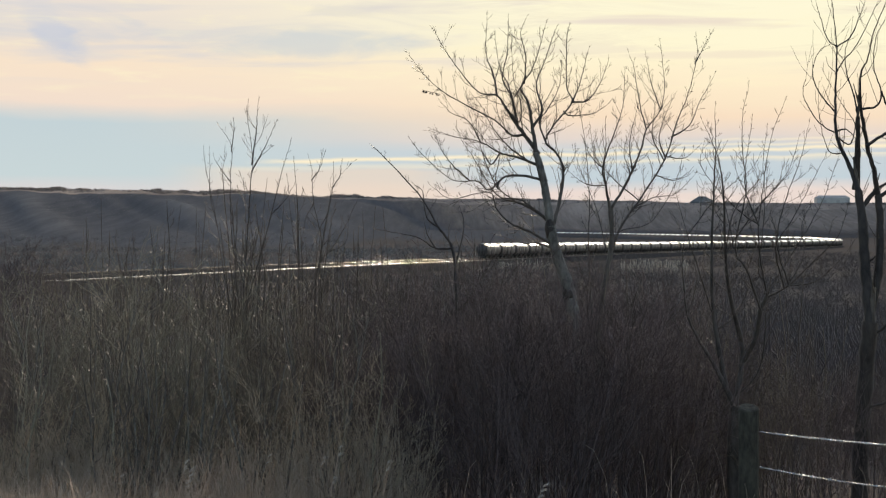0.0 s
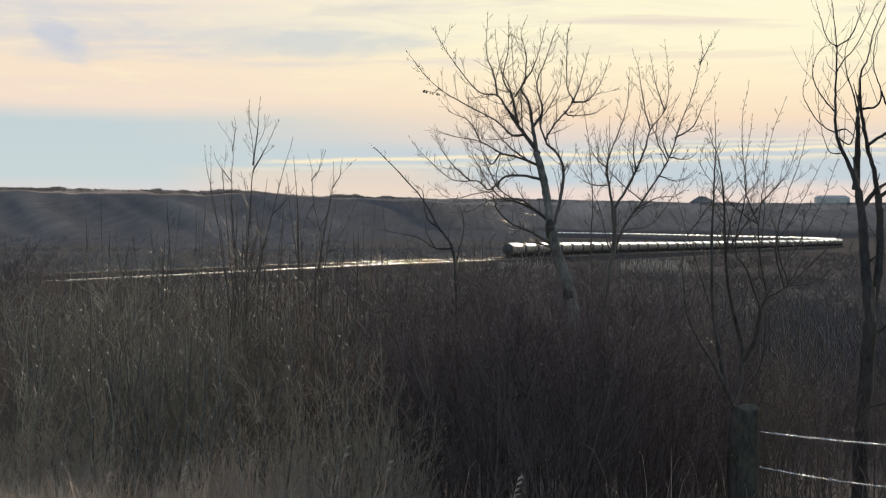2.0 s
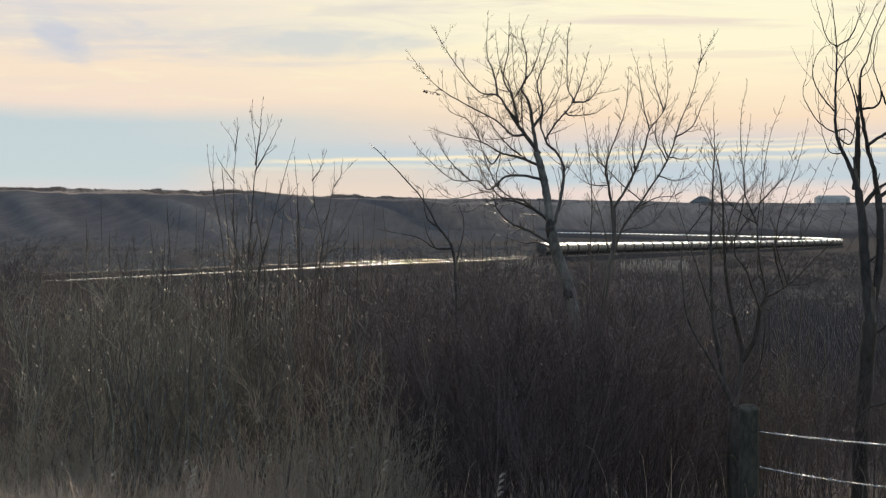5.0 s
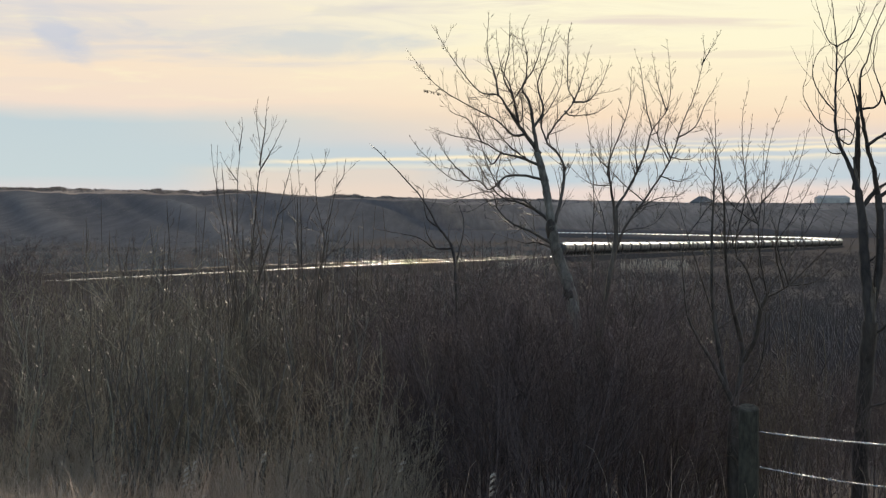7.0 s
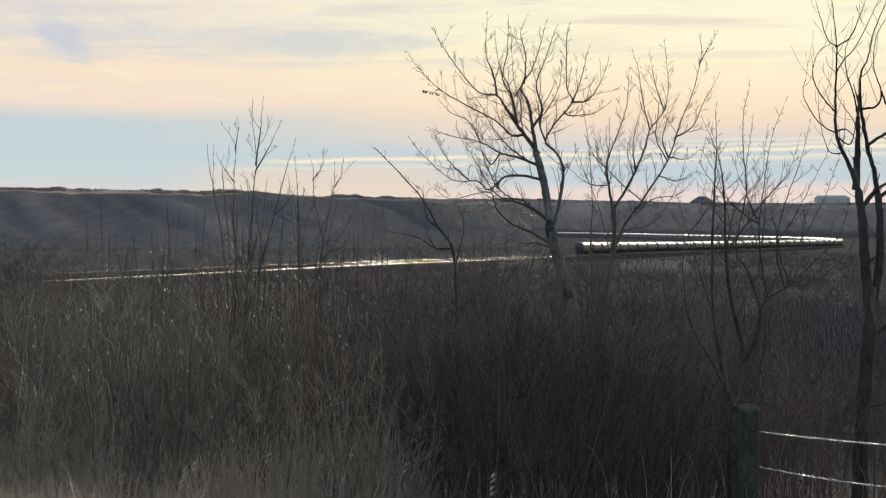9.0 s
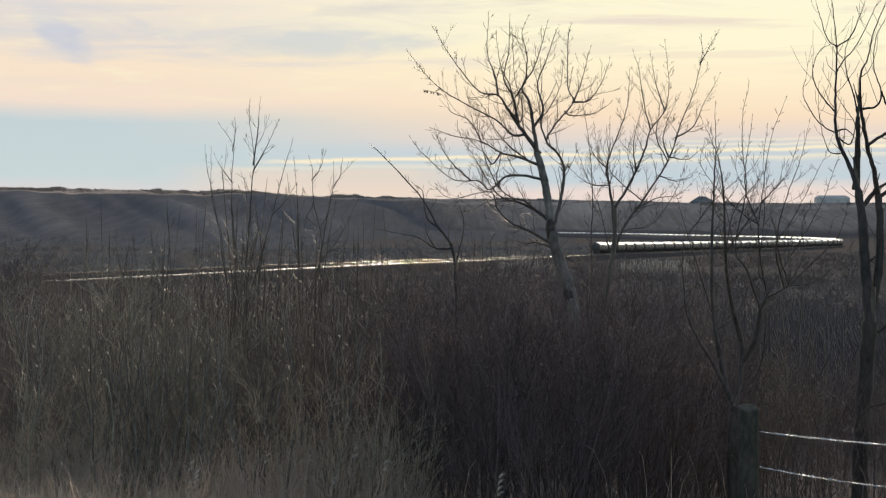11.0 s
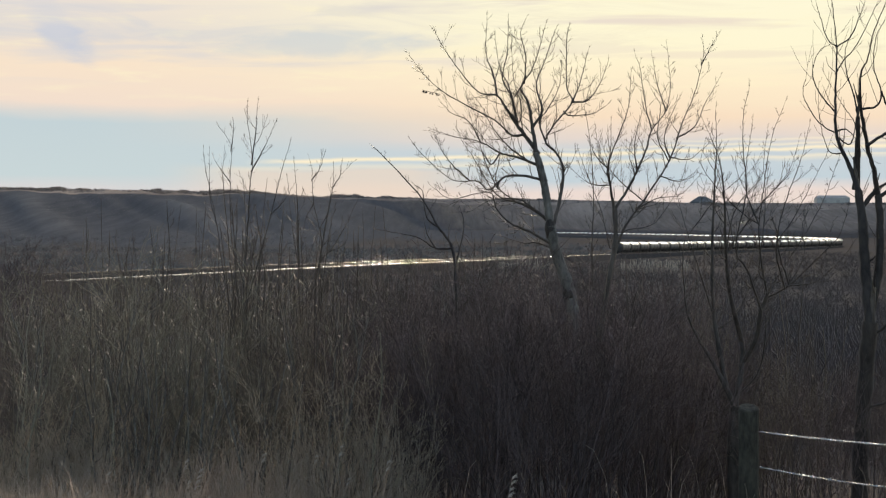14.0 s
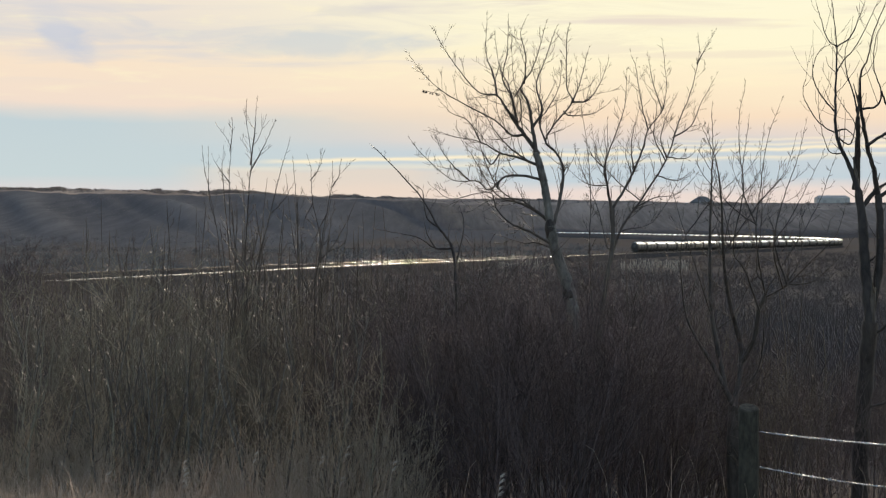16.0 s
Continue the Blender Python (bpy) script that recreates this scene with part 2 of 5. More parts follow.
def high_cloud_material():
    """Thin grey veils high up, with clear gaps between them."""
    n = Nodes("high_cloud")
    uv = n.add("ShaderNodeUVMap").outputs[0]
    axes = n.add("ShaderNodeSeparateXYZ")
    n.wire(uv, axes.inputs[0])
    u, v = axes.outputs[0], axes.outputs[1]
    veil = n.noise(n.stretch(uv, 0.16, 0.95, 1), 1.0, 5.0, 0.55, 0.7)
    amount = n.calc("MULTIPLY", n.span(veil, 0.47, 0.66), n.span(v, 4.9, 6.2))
    amount = n.calc("MULTIPLY", amount, n.span(u, 0.0, 12.0, 0.85, 0.6))
    tint = n.mix(n.span(u, -12.0, 9.0), srgb(203, 208, 217), srgb(236, 221, 200))
    ragged = n.calc("MULTIPLY", n.calc("SUBTRACT", n.noise(n.stretch(uv, 0.5, 1.6, 1), 1.0, 5.0, 0.6, 0.5), 0.5), 2.6)
    for mid_u, mid_v, wide, high, shear, strength, shade in ((-12.2, 6.25, 0.95, 0.62, -0.4, 1.0, srgb(178, 195, 222)), (-12.8, 6.95, 0.9, 0.6, -0.5, 0.6, srgb(200, 206, 220)), (-3.9, 6.15, 3.4, 0.46, 0.0, 0.9, srgb(200, 209, 215)),
                                                             (6.6, 6.82, 3.6, 0.10, -0.01, 0.6, srgb(228, 213, 208)), (8.5, 5.75, 3.4, 0.12, 0.0, 0.5, srgb(236, 218, 204)), (4.2, 5.95, 2.4, 0.16, 0.0, 0.4, srgb(232, 220, 208))):
        du = n.calc("DIVIDE", n.calc("SUBTRACT", u, mid_u), wide)
        dv = n.calc("DIVIDE", n.calc("SUBTRACT", n.calc("SUBTRACT", v, mid_v), n.calc("MULTIPLY", n.calc("SUBTRACT", u, mid_u), shear)), high)
        off = n.calc("ADD", n.calc("ADD", n.calc("MULTIPLY", du, du), n.calc("MULTIPLY", dv, dv)), ragged)
        piece = n.span(off, 1.7, 0.1, 0.0, strength)
        tint = n.mix(piece, tint, shade)
        amount = n.calc("MAXIMUM", n.calc("MULTIPLY", amount, 0.9), piece)
    clear, glow, both = n.add("ShaderNodeBsdfTransparent"), n.add("ShaderNodeEmission"), n.add("ShaderNodeMixShader")
    glow.inputs[1].default_value = SKY_GLOW
    n.wire(tint, glow.inputs[0])
    n.wire(amount, both.inputs[0])
    n.wire(clear.outputs[0], both.inputs[1])
    n.wire(glow.outputs[0], both.inputs[2])
    n.wire(both.outputs[0], n.out.inputs[0])
    return n.mat


# ---- mesh helpers ----
def mesh_object(name, verts, faces, material, parent=None, label="", smooth=False):
    data = bpy.data.meshes.new(name)
    data.from_pydata(verts, [], faces)
    if smooth:
        data.polygons.foreach_set("use_smooth", [True] * len(data.polygons))
    data.materials.append(material)
    data.update()
    ob = new(name, data)
    ob.parent = parent
    return tagged(ob, label) if label else ob


def part(name, bm, material, parent, label="", smooth=False):
    data = bpy.data.meshes.new(name)
    if smooth:
        for f in bm.faces:
            f.smooth = True
    bm.to_mesh(data)
    bm.free()
    data.materials.append(material)
    ob = new(name, data)
    ob.parent = parent
    return tagged(ob, label) if label else ob


def box(bm, x, y, z, sx, sy, sz, bevel=0.0):
    made = bmesh.ops.create_cube(bm, size=1.0, matrix=Matrix.Translation((x, y, z)) @ Matrix.Diagonal((sx, sy, sz, 1)))
    if bevel:
        edges = {e for v in made["verts"] for e in v.link_edges}
        bmesh.ops.bevel(bm, geom=list(edges), offset=bevel, segments=2, affect="EDGES", profile=0.6)
    return bm


class Tubes:
    """Tapered round pieces gathered into one mesh."""

    def __init__(self):
        self.verts, self.faces = [], []

    def run(self, pts, radii, sides=3):
        verts, faces, first = self.verts, self.faces, len(self.verts)
        last = len(pts) - 1
        for i, p in enumerate(pts):
            a, b = pts[max(i - 1, 0)], pts[min(i + 1, last)]
            d = (b - a).normalized()
            side = d.cross(Vector((0.3, 0.9, 0.2)))
            if side.length < 0.05:
                side = d.cross(Vector((1, 0, 0)))
            side.normalize()
            up = d.cross(side)
            for k in range(sides):
                angle = 2 * math.pi * k / sides
                verts.append(tuple(p + (side * math.cos(angle) + up * math.sin(angle)) * radii[i]))
        for i in range(last):
            for k in range(sides):
                a, b = first + i * sides + k, first + i * sides + (k + 1) % sides
                faces.append((a, b, b + sides, a + sides))

    def made(self, name, material, parent=None, label="", smooth=True):
        return mesh_object(name, self.verts, self.faces, material, parent, label, smooth)


def spray(tubes, rnd, start, way, length, radius, level, steps=4, lift=0.25, wobble=0.22, kids=5, spread=0.75, least=0.0015, taper=0.8, bud=1.0):
    """One stem that bends upwards and carries smaller stems."""
    pts, radii, d = [start], [radius], way.normalized()
    for i in range(steps):
        d = (d + Vector((rnd.uniform(-wobble, wobble), rnd.uniform(-wobble, wobble), rnd.uniform(-wobble, wobble) + lift)) * (1.0 / steps) * 2).normalized()
        pts.append(pts[-1] + d * (length / steps))
        radii.append(max(least, radius * (1 - taper * (i + 1) / steps)))
    radii[-1] *= bud
    tubes.run(pts, radii, 3)
    if level <= 0:
        return
    for k in range(kids):
        f = rnd.uniform(0.22, 0.97) * steps
        i = min(int(f), steps - 1)
        p = pts[i].lerp(pts[i + 1], f - i)
        along = (pts[i + 1] - pts[i]).normalized()
        out = along.cross(Vector((rnd.uniform(-1, 1), rnd.uniform(-1, 1), rnd.uniform(-1, 1)))).normalized()
        spray(tubes, rnd, p, along + out * spread * rnd.uniform(0.6, 1.2), length * rnd.uniform(0.28, 0.5) * (1.15 - 0.5 * f / steps),
              max(least, radii[i] * 0.55), level - 1, max(2, steps - 1), lift, wobble, max(2, kids - 1), spread, least, taper, bud)


def curve(points, steps=5):
    """A smooth line through a few guide points."""
    pts = [Vector(p) for p in points]
    ext = [pts[0] * 2 - pts[1]] + pts + [pts[-1] * 2 - pts[-2]]
    line = []
    for i in range(1, len(ext) - 2):
        a, b, c, d = ext[i - 1:i + 3]
        for k in range(steps):
            t = k / steps
            line.append(0.5 * (2 * b + (c - a) * t + (2 * a - 5 * b + 4 * c - d) * t * t + (3 * b - a - 3 * c + d) * t ** 3))
    return line + [pts[-1]]


# ---- the track's line: plan and height of its middle, on the rail heads ----
TRACK = curve([(-112, 30, -4.3), (-86, 125, -4.4), (-51, 249, -4.5), (-14.8, 383, -4.55), (11.3, 480, -4.9), (46.5, 610, -5.1), (76, 712, -5.4),
               (107, 797, -5.5), (149, 907, -5.5), (197, 1012, -5.3), (240, 1105, -5.1), (264, 1180, -4.9), (272, 1250, -4.5), (268, 1370, -3.6),
               (250, 1520, -2.6), (225, 1690, -1.4), (191, 1900, 0.0), (137, 2150, 1.5), (100, 2280, 2.2), (40, 2420, 2.8)], 12)
TRACK_XY = np.array([(p.x, p.y) for p in TRACK])
TRACK_Z = np.array([p.z for p in TRACK])
REACH = [0.0]
for a, b in zip(TRACK, TRACK[1:]):
    REACH.append(REACH[-1] + (b - a).length)


def on_track(s):
    """The place and the way of the track s metres from its start."""
    i = int(np.clip(np.searchsorted(REACH, s) - 1, 0, len(TRACK) - 2))
    f = (s - REACH[i]) / (REACH[i + 1] - REACH[i])
    return TRACK[i].lerp(TRACK[i + 1], f)


def beside(offset, lower=0.0, step=2):
    """A line that runs beside the track, offset metres to its right."""
    line = []
    for i in range(0, len(TRACK), step):
        d = TRACK[min(i + 1, len(TRACK) - 1)] - TRACK[max(i - 1, 0)]
        side = Vector((d.y, -d.x, 0)).normalized()
        shift = offset if offset > -10 else offset + 8.5 * float(smooth_step(230, 470, TRACK[i].y))   # the second track closes up
        line.append(TRACK[i] + side * shift + Vector((0, 0, -lower)))
    return line


# ---- the ground ----
def smooth_step(a, b, x):
    t = np.clip((x - a) / (b - a), 0, 1)
    return t * t * (3 - 2 * t)


def fbm(x, y, seed):
    total, gain = 0.0, 1.0
    for i in range(5):
        total += gain * noise.noise((x * 2 ** i + seed * 7.3, y * 2 ** i - seed * 3.1, seed))
        gain *= 0.5
    return total


def ground_height(x, y):
    """The height of the land at a place, and how much of it is brush."""
    d = math.hypot(x, y)
    s = x / max(d, 1.0) if y > 0 else (0.35 if x > 0 else -0.35)   # how far to the side, -0.25 to 0.25 in view
    near = -0.9 * smooth_step(3, 13, d) - 0.8 * smooth_step(13, 26, d) - 4.9 * smooth_step(26, 140, d)
    floor = near + 0.0075 * max(0.0, d - 1100) + 0.35 * fbm(x * 0.01, y * 0.01, 2) * smooth_step(40, 120, d)
    right = float(smooth_step(-0.09, 0.075, s))
    foot, top = 1000 + 1500 * right, 2250 + 950 * right
    foot += 160 * fbm(s * 9, 1.7, 4)
    crest = (0.0258 - 0.0045 * float(smooth_step(-0.2, 0.0, s)) - 0.0028 * float(smooth_step(0.0, 0.2, s))) * top
    slope = float(smooth_step(foot, top, d))
    run = s * 23 + 1.9 * slope + 0.8 * noise.noise((s * 9, d * 0.0012, 3))
    gully = abs(noise.noise((run, slope * 0.7, 5.5)) + 0.35 * noise.noise((run * 2.7, slope * 1.9, 8.2)))
    hill = crest * slope * (1 - 0.5 * (1 - slope) * (1 - min(1.0, gully * 2.2)))
    hill += 5.0 * fbm(x * 0.009, y * 0.0016, 9) * slope * (1 - slope) * 3
    hill += 1.2 * fbm(s * 60, 0.3, 6) * slope
    spur = 8.6 * float(smooth_step(-330, -90, x) * (1 - smooth_step(97, 122, x))) * math.exp(-((y - 1790) / 190) ** 2) if y > 0 else 0.0
    z = floor * (1 - slope) + hill + spur
    cover = 0.9 * float(smooth_step(0.0, 0.12, slope)) * (1 - float(smooth_step(0.83, 0.86, slope))) + 0.35 * (1 - min(1.0, gully * 3)) * slope - 1.15 * right * float(smooth_step(0.0, 0.2, slope)) - 0.8 * float(smooth_step(0.83, 0.865, slope)) - 0.1 * float(smooth_step(1150, 1500, d)) * right
    cover += 0.2 * spur + 0.35 * float(smooth_step(750, 1050, d)) * (1 - slope) + 0.35 * float(smooth_step(20, 60, d)) * (1 - float(smooth_step(300, 700, d)))
    away = (TRACK_XY[:, 0] - x) ** 2 + (TRACK_XY[:, 1] - y) ** 2
    k = int(np.argmin(away))
    gap = math.sqrt(away[k])
    deep = 1.2 * float(1 - smooth_step(900, 1150, y))
    bed = TRACK_Z[k] - 0.9 - deep
    f = 1 - float(smooth_step(7.0, 46.0 - 22.0 * deep, gap))
    # mask of the spurs whose lit look is put into the colour
    spur_crest = float(smooth_step(0.18, 0.5, gully) * smooth_step(0.04, 0.25, slope)) * (1 - 0.7 * right)
    return z * (1 - f) + bed * f, cover * (1 - f), spur_crest


def build_ground():
    angles = [radians(a) for a in (*np.arange(-180, -24, 6.0), *np.arange(-24, 24, 0.16), *np.arange(24, 180, 6.0))]
    rings = [0.0, *np.geomspace(3, 400, 70), *np.geomspace(411, 3600, 120), 3900, 4300, 4900]
    verts, faces, cover, crest = [], [], [], []
    for d in rings:
        for a in angles:
            x, y = d * math.sin(a), d * math.cos(a)
            z, c, k = ground_height(x, y)
            crest.append(k)
            if d > 3600:
                z -= (d - 3600) * 0.03
            verts.append((x, y, z))
            cover.append(c)
    n = len(angles)
    for i in range(len(rings) - 1):
        for j in range(n):
            a, b = i * n + j, i * n + (j + 1) % n
            faces.append((a, a + n, b + n, b))
    ob = mesh_object("ground", verts, faces, M["ground"], smooth=True)
    field = ob.data.attributes.new("brush", "FLOAT", "POINT")
    field.data.foreach_set("value", cover)
    ob.data.attributes.new("crest", "FLOAT", "POINT").data.foreach_set("value", crest)
    sides = [float(smooth_step(1000, 1500, math.hypot(v[0], v[1])) * smooth_step(3.0, 12.0, v[2])) for v in verts]
    ob.data.attributes.new("hillside", "FLOAT", "POINT").data.foreach_set("value", sides)
    return tagged(ob, "rolling prairie valley of dry grass and dark brush", "ground", kind="structure")


build_ground()


def sky_arc(name, material, radius, low, high, label):
    verts, faces, place = [], [], []
    steps = np.arange(-34, 34.1, 2.0)
    for a in steps:
        for e in (low, 2.5, 5.5, high):
            verts.append((radius * math.sin(radians(a)), radius * math.cos(radians(a)), radius * math.tan(radians(e))))
            place.append((a, e))
    for i in range(len(steps) - 1):
        for k in range(3):
            a = i * 4 + k
            faces.append((a, a + 1, a + 5, a + 4))
    ob = mesh_object(name, verts, faces, material)
    layer = ob.data.uv_layers.new(name="sky")
    for loop in ob.data.loops:
        layer.data[loop.index].uv = place[loop.vertex_index]
    return tagged(ob, label, "sky", kind="structure")


backdrop = sky_arc("backdrop", backdrop_material(), 4800, -1.0, 9.6, "evening sky with yellow and blue-grey cloud bands")
backdrop.location.z = 1.6
high_cloud = sky_arc("cloud_layer", high_cloud_material(), 4600, 3.0, 9.4, "thin grey veils of cloud drifting across the evening sky")
high_cloud.location.z = 1.6


# ---- the railway ----
def ribbon(name, lines, material, label, category, smooth=False):
    """A long body whose edges are given lines."""
    verts, faces, n = [], [], len(lines)
    for row in zip(*lines):
        verts += [tuple(p) for p in row]
    for i in range(len(lines[0]) - 1):
        for k in range(n):
            a, b = i * n + k, i * n + (k + 1) % n
            faces.append((a, a + n, b + n, b))
    faces += [tuple(range(n)), tuple(range((len(lines[0]) - 1) * n, len(lines[0]) * n))]
    return tagged(mesh_object(name, verts, faces, material, smooth=smooth), label, category, kind="structure")


def rail(offset, lower=0.0, cut=slice(None), steel="rail_steel"):
    foot = ((-0.075, 0.17), (-0.075, 0.155), (-0.012, 0.13), (-0.014, 0.05))
    head = [(-0.036 * math.cos(radians(a)), 0.036 * (1 - math.sin(radians(a)))) for a in range(0, 181, 15)]
    web = (*foot, *((-x, z) for x, z in foot[::-1]))
    shape = (*head, (0.02, 0.05), (-0.02, 0.05))
    top = ribbon("rail", [beside(offset + x, z + lower, 1)[cut] for x, z in shape], M[steel], "worn steel rail on a ballast bed", "rail", True)
    web = ribbon("web", [beside(offset + x, z + lower, 1)[cut] for x, z in web], M["rusty_rail"], "rusty foot and web", "")
    del web["kind"]
    web.parent = top


def railway():
    ribbon("ballast_bed", [beside(-2.1, 0.26), beside(2.1, 0.26), beside(4.9, 2.6), beside(-4.9, 2.6)], M["ballast"], "grey crushed stone ballast bed of the main line", "ballast")
    for side in (-0.7525, 0.7525):
        rail(side)
    # an earth bank on the near side of the far leg hides all but the roofs
    first = next(i for i, p in enumerate(TRACK) if p.y > 1262)
    rows = []
    for offset, height in ((-5.0, -1.1), (-11.0, 3.1), (-19.0, 2.9), (-60.0, -3.5)):
        line = beside(offset, 0.0, 1)[first:]
        rows.append([p + Vector((0, 0, -1.1 + (height + 1.1) * float(smooth_step(1262, 1420, p.y)) + (0.3 * fbm(p.y * 0.02, offset, 3) if height > 0 else 0))) for p in line])
    bank = ribbon("cutting_bank", rows, M["ground"], "brushy earth bank beside the railway", "bank", True)
    bank.data.attributes.new("brush", "FLOAT", "POINT").data.foreach_set("value", [0.45] * len(bank.data.vertices))
    cut = slice(0, 57)
    siding = [[p for p in beside(o, z, 1)[cut]] for o, z in ((-17.1, -0.1), (-12.9, -0.1), (-10.2, 2.2), (-19.8, 2.2))]
    ribbon("ballast_bed", siding, M["ballast"], "grey crushed stone ballast bed of a second track", "ballast")
    for side in (-15.75, -14.25):
        rail(side, -0.36, cut, "dull_rail")


railway()


# ---- the train: covered grain hoppers on a long curve ----
def lathe_body(bm, half, rings, section):
    """A long body: one section carried along x with a scale and a drop for each ring."""
    rows = []
    for x, scale, low in rings:
        rows.append([bm.verts.new((x, y * scale, low + (z - low) * (0.55 + 0.45 * scale) if low else z)) for y, z in section])
    for a, b in zip(rows, rows[1:]):
        for k in range(len(section)):
            j = (k + 1) % len(section)
            bm.faces.new((a[k], b[k], b[j], a[j]))
    bm.faces.new(rows[0])
    bm.faces.new(rows[-1][::-1])
    bmesh.ops.recalc_face_normals(bm, faces=bm.faces)
    return bm


def hopper_car():
    """A cylindrical covered hopper, x along the rails, standing on z = 0 at the rail head."""
    car = tagged(new("hopper_car"), "grey steel covered grain hopper car rolling on the rails", "rail car", "cars of the freight train")
    section = []
    for k in range(28):
        a = 2 * math.pi * k / 28
        c, s = math.cos(a), math.sin(a)
        section.append((1.56 * math.copysign(abs(c) ** 0.8, c), 2.72 + 1.58 * math.copysign(abs(s) ** 0.85, s)))
    part("body", lathe_body(bmesh.new(), 8.2, [(-7.9, 0.96, 0), (-7.75, 1.0, 0), (-2.65, 1.0, 0), (-2.6, 0.985, 0), (-2.55, 1.0, 0), (2.55, 1.0, 0), (2.6, 0.985, 0), (2.65, 1.0, 0), (7.75, 1.0, 0), (7.9, 0.96, 0)], section),
         M["car_paint"], car, smooth=True)
    bm = bmesh.new()
    arc = [((y * 1.012), 2.72 + (z - 2.72) * 1.012) for y, z in section if z > 3.4]
    arc.sort()
    # bright sheets cut short so that each car shows one patch of glint
    for x0, x1 in ((-6.3, -2.2), (-2.1, 2.1), (2.2, 6.3)):
        ends = [[bm.verts.new((x, y, z)) for y, z in arc] for x in (x0, (x0 + x1) / 2, x1)]
        for a, b in zip(ends, ends[1:]):
            for k in range(len(arc) - 1):
                bm.faces.new((a[k], b[k], b[k + 1], a[k + 1]))
    bmesh.ops.recalc_face_normals(bm, faces=bm.faces)
    part("roof", bm, M["car_roof"], car, "bright metal roof sheets in place of the sun's bloom", smooth=True)
    bm = bmesh.new()
    box(bm, 0, 0, 4.40, 15.4, 0.75, 0.06, 0.01)
    for x in np.arange(-7.2, 7.3, 1.8):
        box(bm, x, 0, 4.34, 0.08, 0.9, 0.10)
    part("roof_walkway", bm, M["car_roof"], car, "raised steel grating along the roof")
    for x in (-5.4, -1.8, 1.8, 5.4):
        bm = bmesh.new()
        bmesh.ops.create_cone(bm, cap_ends=True, segments=14, radius1=0.42, radius2=0.36, depth=0.22, matrix=Matrix.Translation((x, 0, 4.50)))
        part("roof_hatch", bm, M["car_roof"], car)
    for x in (-4.9, 0.0, 4.9):
        bm = bmesh.new()
        bmesh.ops.create_cone(bm, cap_ends=True, segments=4, radius1=0.75, radius2=2.0, depth=1.0, matrix=Matrix.Translation((x, 0, 0.98)) @ Matrix.Rotation(radians(45), 4, "Z"))
        box(bm, x, 0, 0.42, 1.1, 1.2, 0.16)
        part("hopper_chute", bm, M["car_steel"], car, "dark sloping discharge chute")
    bm = bmesh.new()
    box(bm, 0, 0, 1.02, 17.2, 0.5, 0.34)
    for x in (-7.9, 7.9):
        box(bm, x, 0, 1.12, 0.5, 2.9, 0.2)
        box(bm, x * 1.13, 0, 0.9, 0.55, 0.3, 0.25)
    part("underframe", bm, M["car_steel"], car, "dark steel frame with couplers")
    for end in (-1, 1):
        bm = bmesh.new()
        for y in (-0.75, 0.75):
            box(bm, end * 8.35, y, 2.5, 0.07, 0.07, 2.7)
        for z in np.arange(1.3, 3.8, 0.4):
            box(bm, end * 8.35, 0.0, z, 0.04, 1.5, 0.04)
        for y in (-1.35, 1.35):
            box(bm, end * 8.2, y, 1.9, 0.1, 0.1, 1.5)
        part("end_ladder", bm, M["car_steel"], car)
        bm = bmesh.new()
        for y in (-1.0, 1.0):
            box(bm, end * 6.6, y, 0.5, 2.3, 0.16, 0.26, 0.03)
            box(bm, end * 6.6, y, 0.62, 0.8, 0.2, 0.5, 0.03)
        box(bm, end * 6.6, 0, 0.62, 0.45, 2.1, 0.3)
        truck = part("truck", bm, M["car_steel"], car)
        for dx in (-0.9, 0.9):
            bm = bmesh.new()
            for y in (-0.76, 0.76):
                bmesh.ops.create_cone(bm, cap_ends=True, segments=18, radius1=0.45, radius2=0.45, depth=0.13, matrix=Matrix.Translation((end * 6.6 + dx, y, 0.455)) @ Matrix.Rotation(radians(90), 4, "X"))
            bmesh.ops.create_cone(bm, cap_ends=True, segments=8, radius1=0.08, radius2=0.08, depth=1.5, matrix=Matrix.Translation((end * 6.6 + dx, 0, 0.455)) @ Matrix.Rotation(radians(90), 4, "X"))
            part("wheelset", bm, M["rail_steel"], truck)
    return car


CAR_PITCH, TAIL_START, SPEED = 18.2, 462.0, 15.5
CARS = 104


def car_pose(index, t):
    s = TAIL_START + CAR_PITCH * index + 9.1 + SPEED * t
    a, b = on_track(s - 6.6), on_track(s + 6.6)
    d = (b - a).normalized()
    side = Vector((-d.y, d.x, 0)).normalized()
    turn = Matrix((d, side, d.cross(side))).transposed().to_4x4()
    return Matrix.Translation((a + b) / 2) @ turn


train = [hopper_car()]
train[0].matrix_basis = car_pose(0, 0)
for index in range(1, CARS):
    train.append(copy_thing(train[0], car_pose(index, 0)))


# ---- farm buildings on the far ridge ----
def at_ground(x, y, sink=0.0):
    return Vector((x, y, ground_height(x, y)[0] - sink))


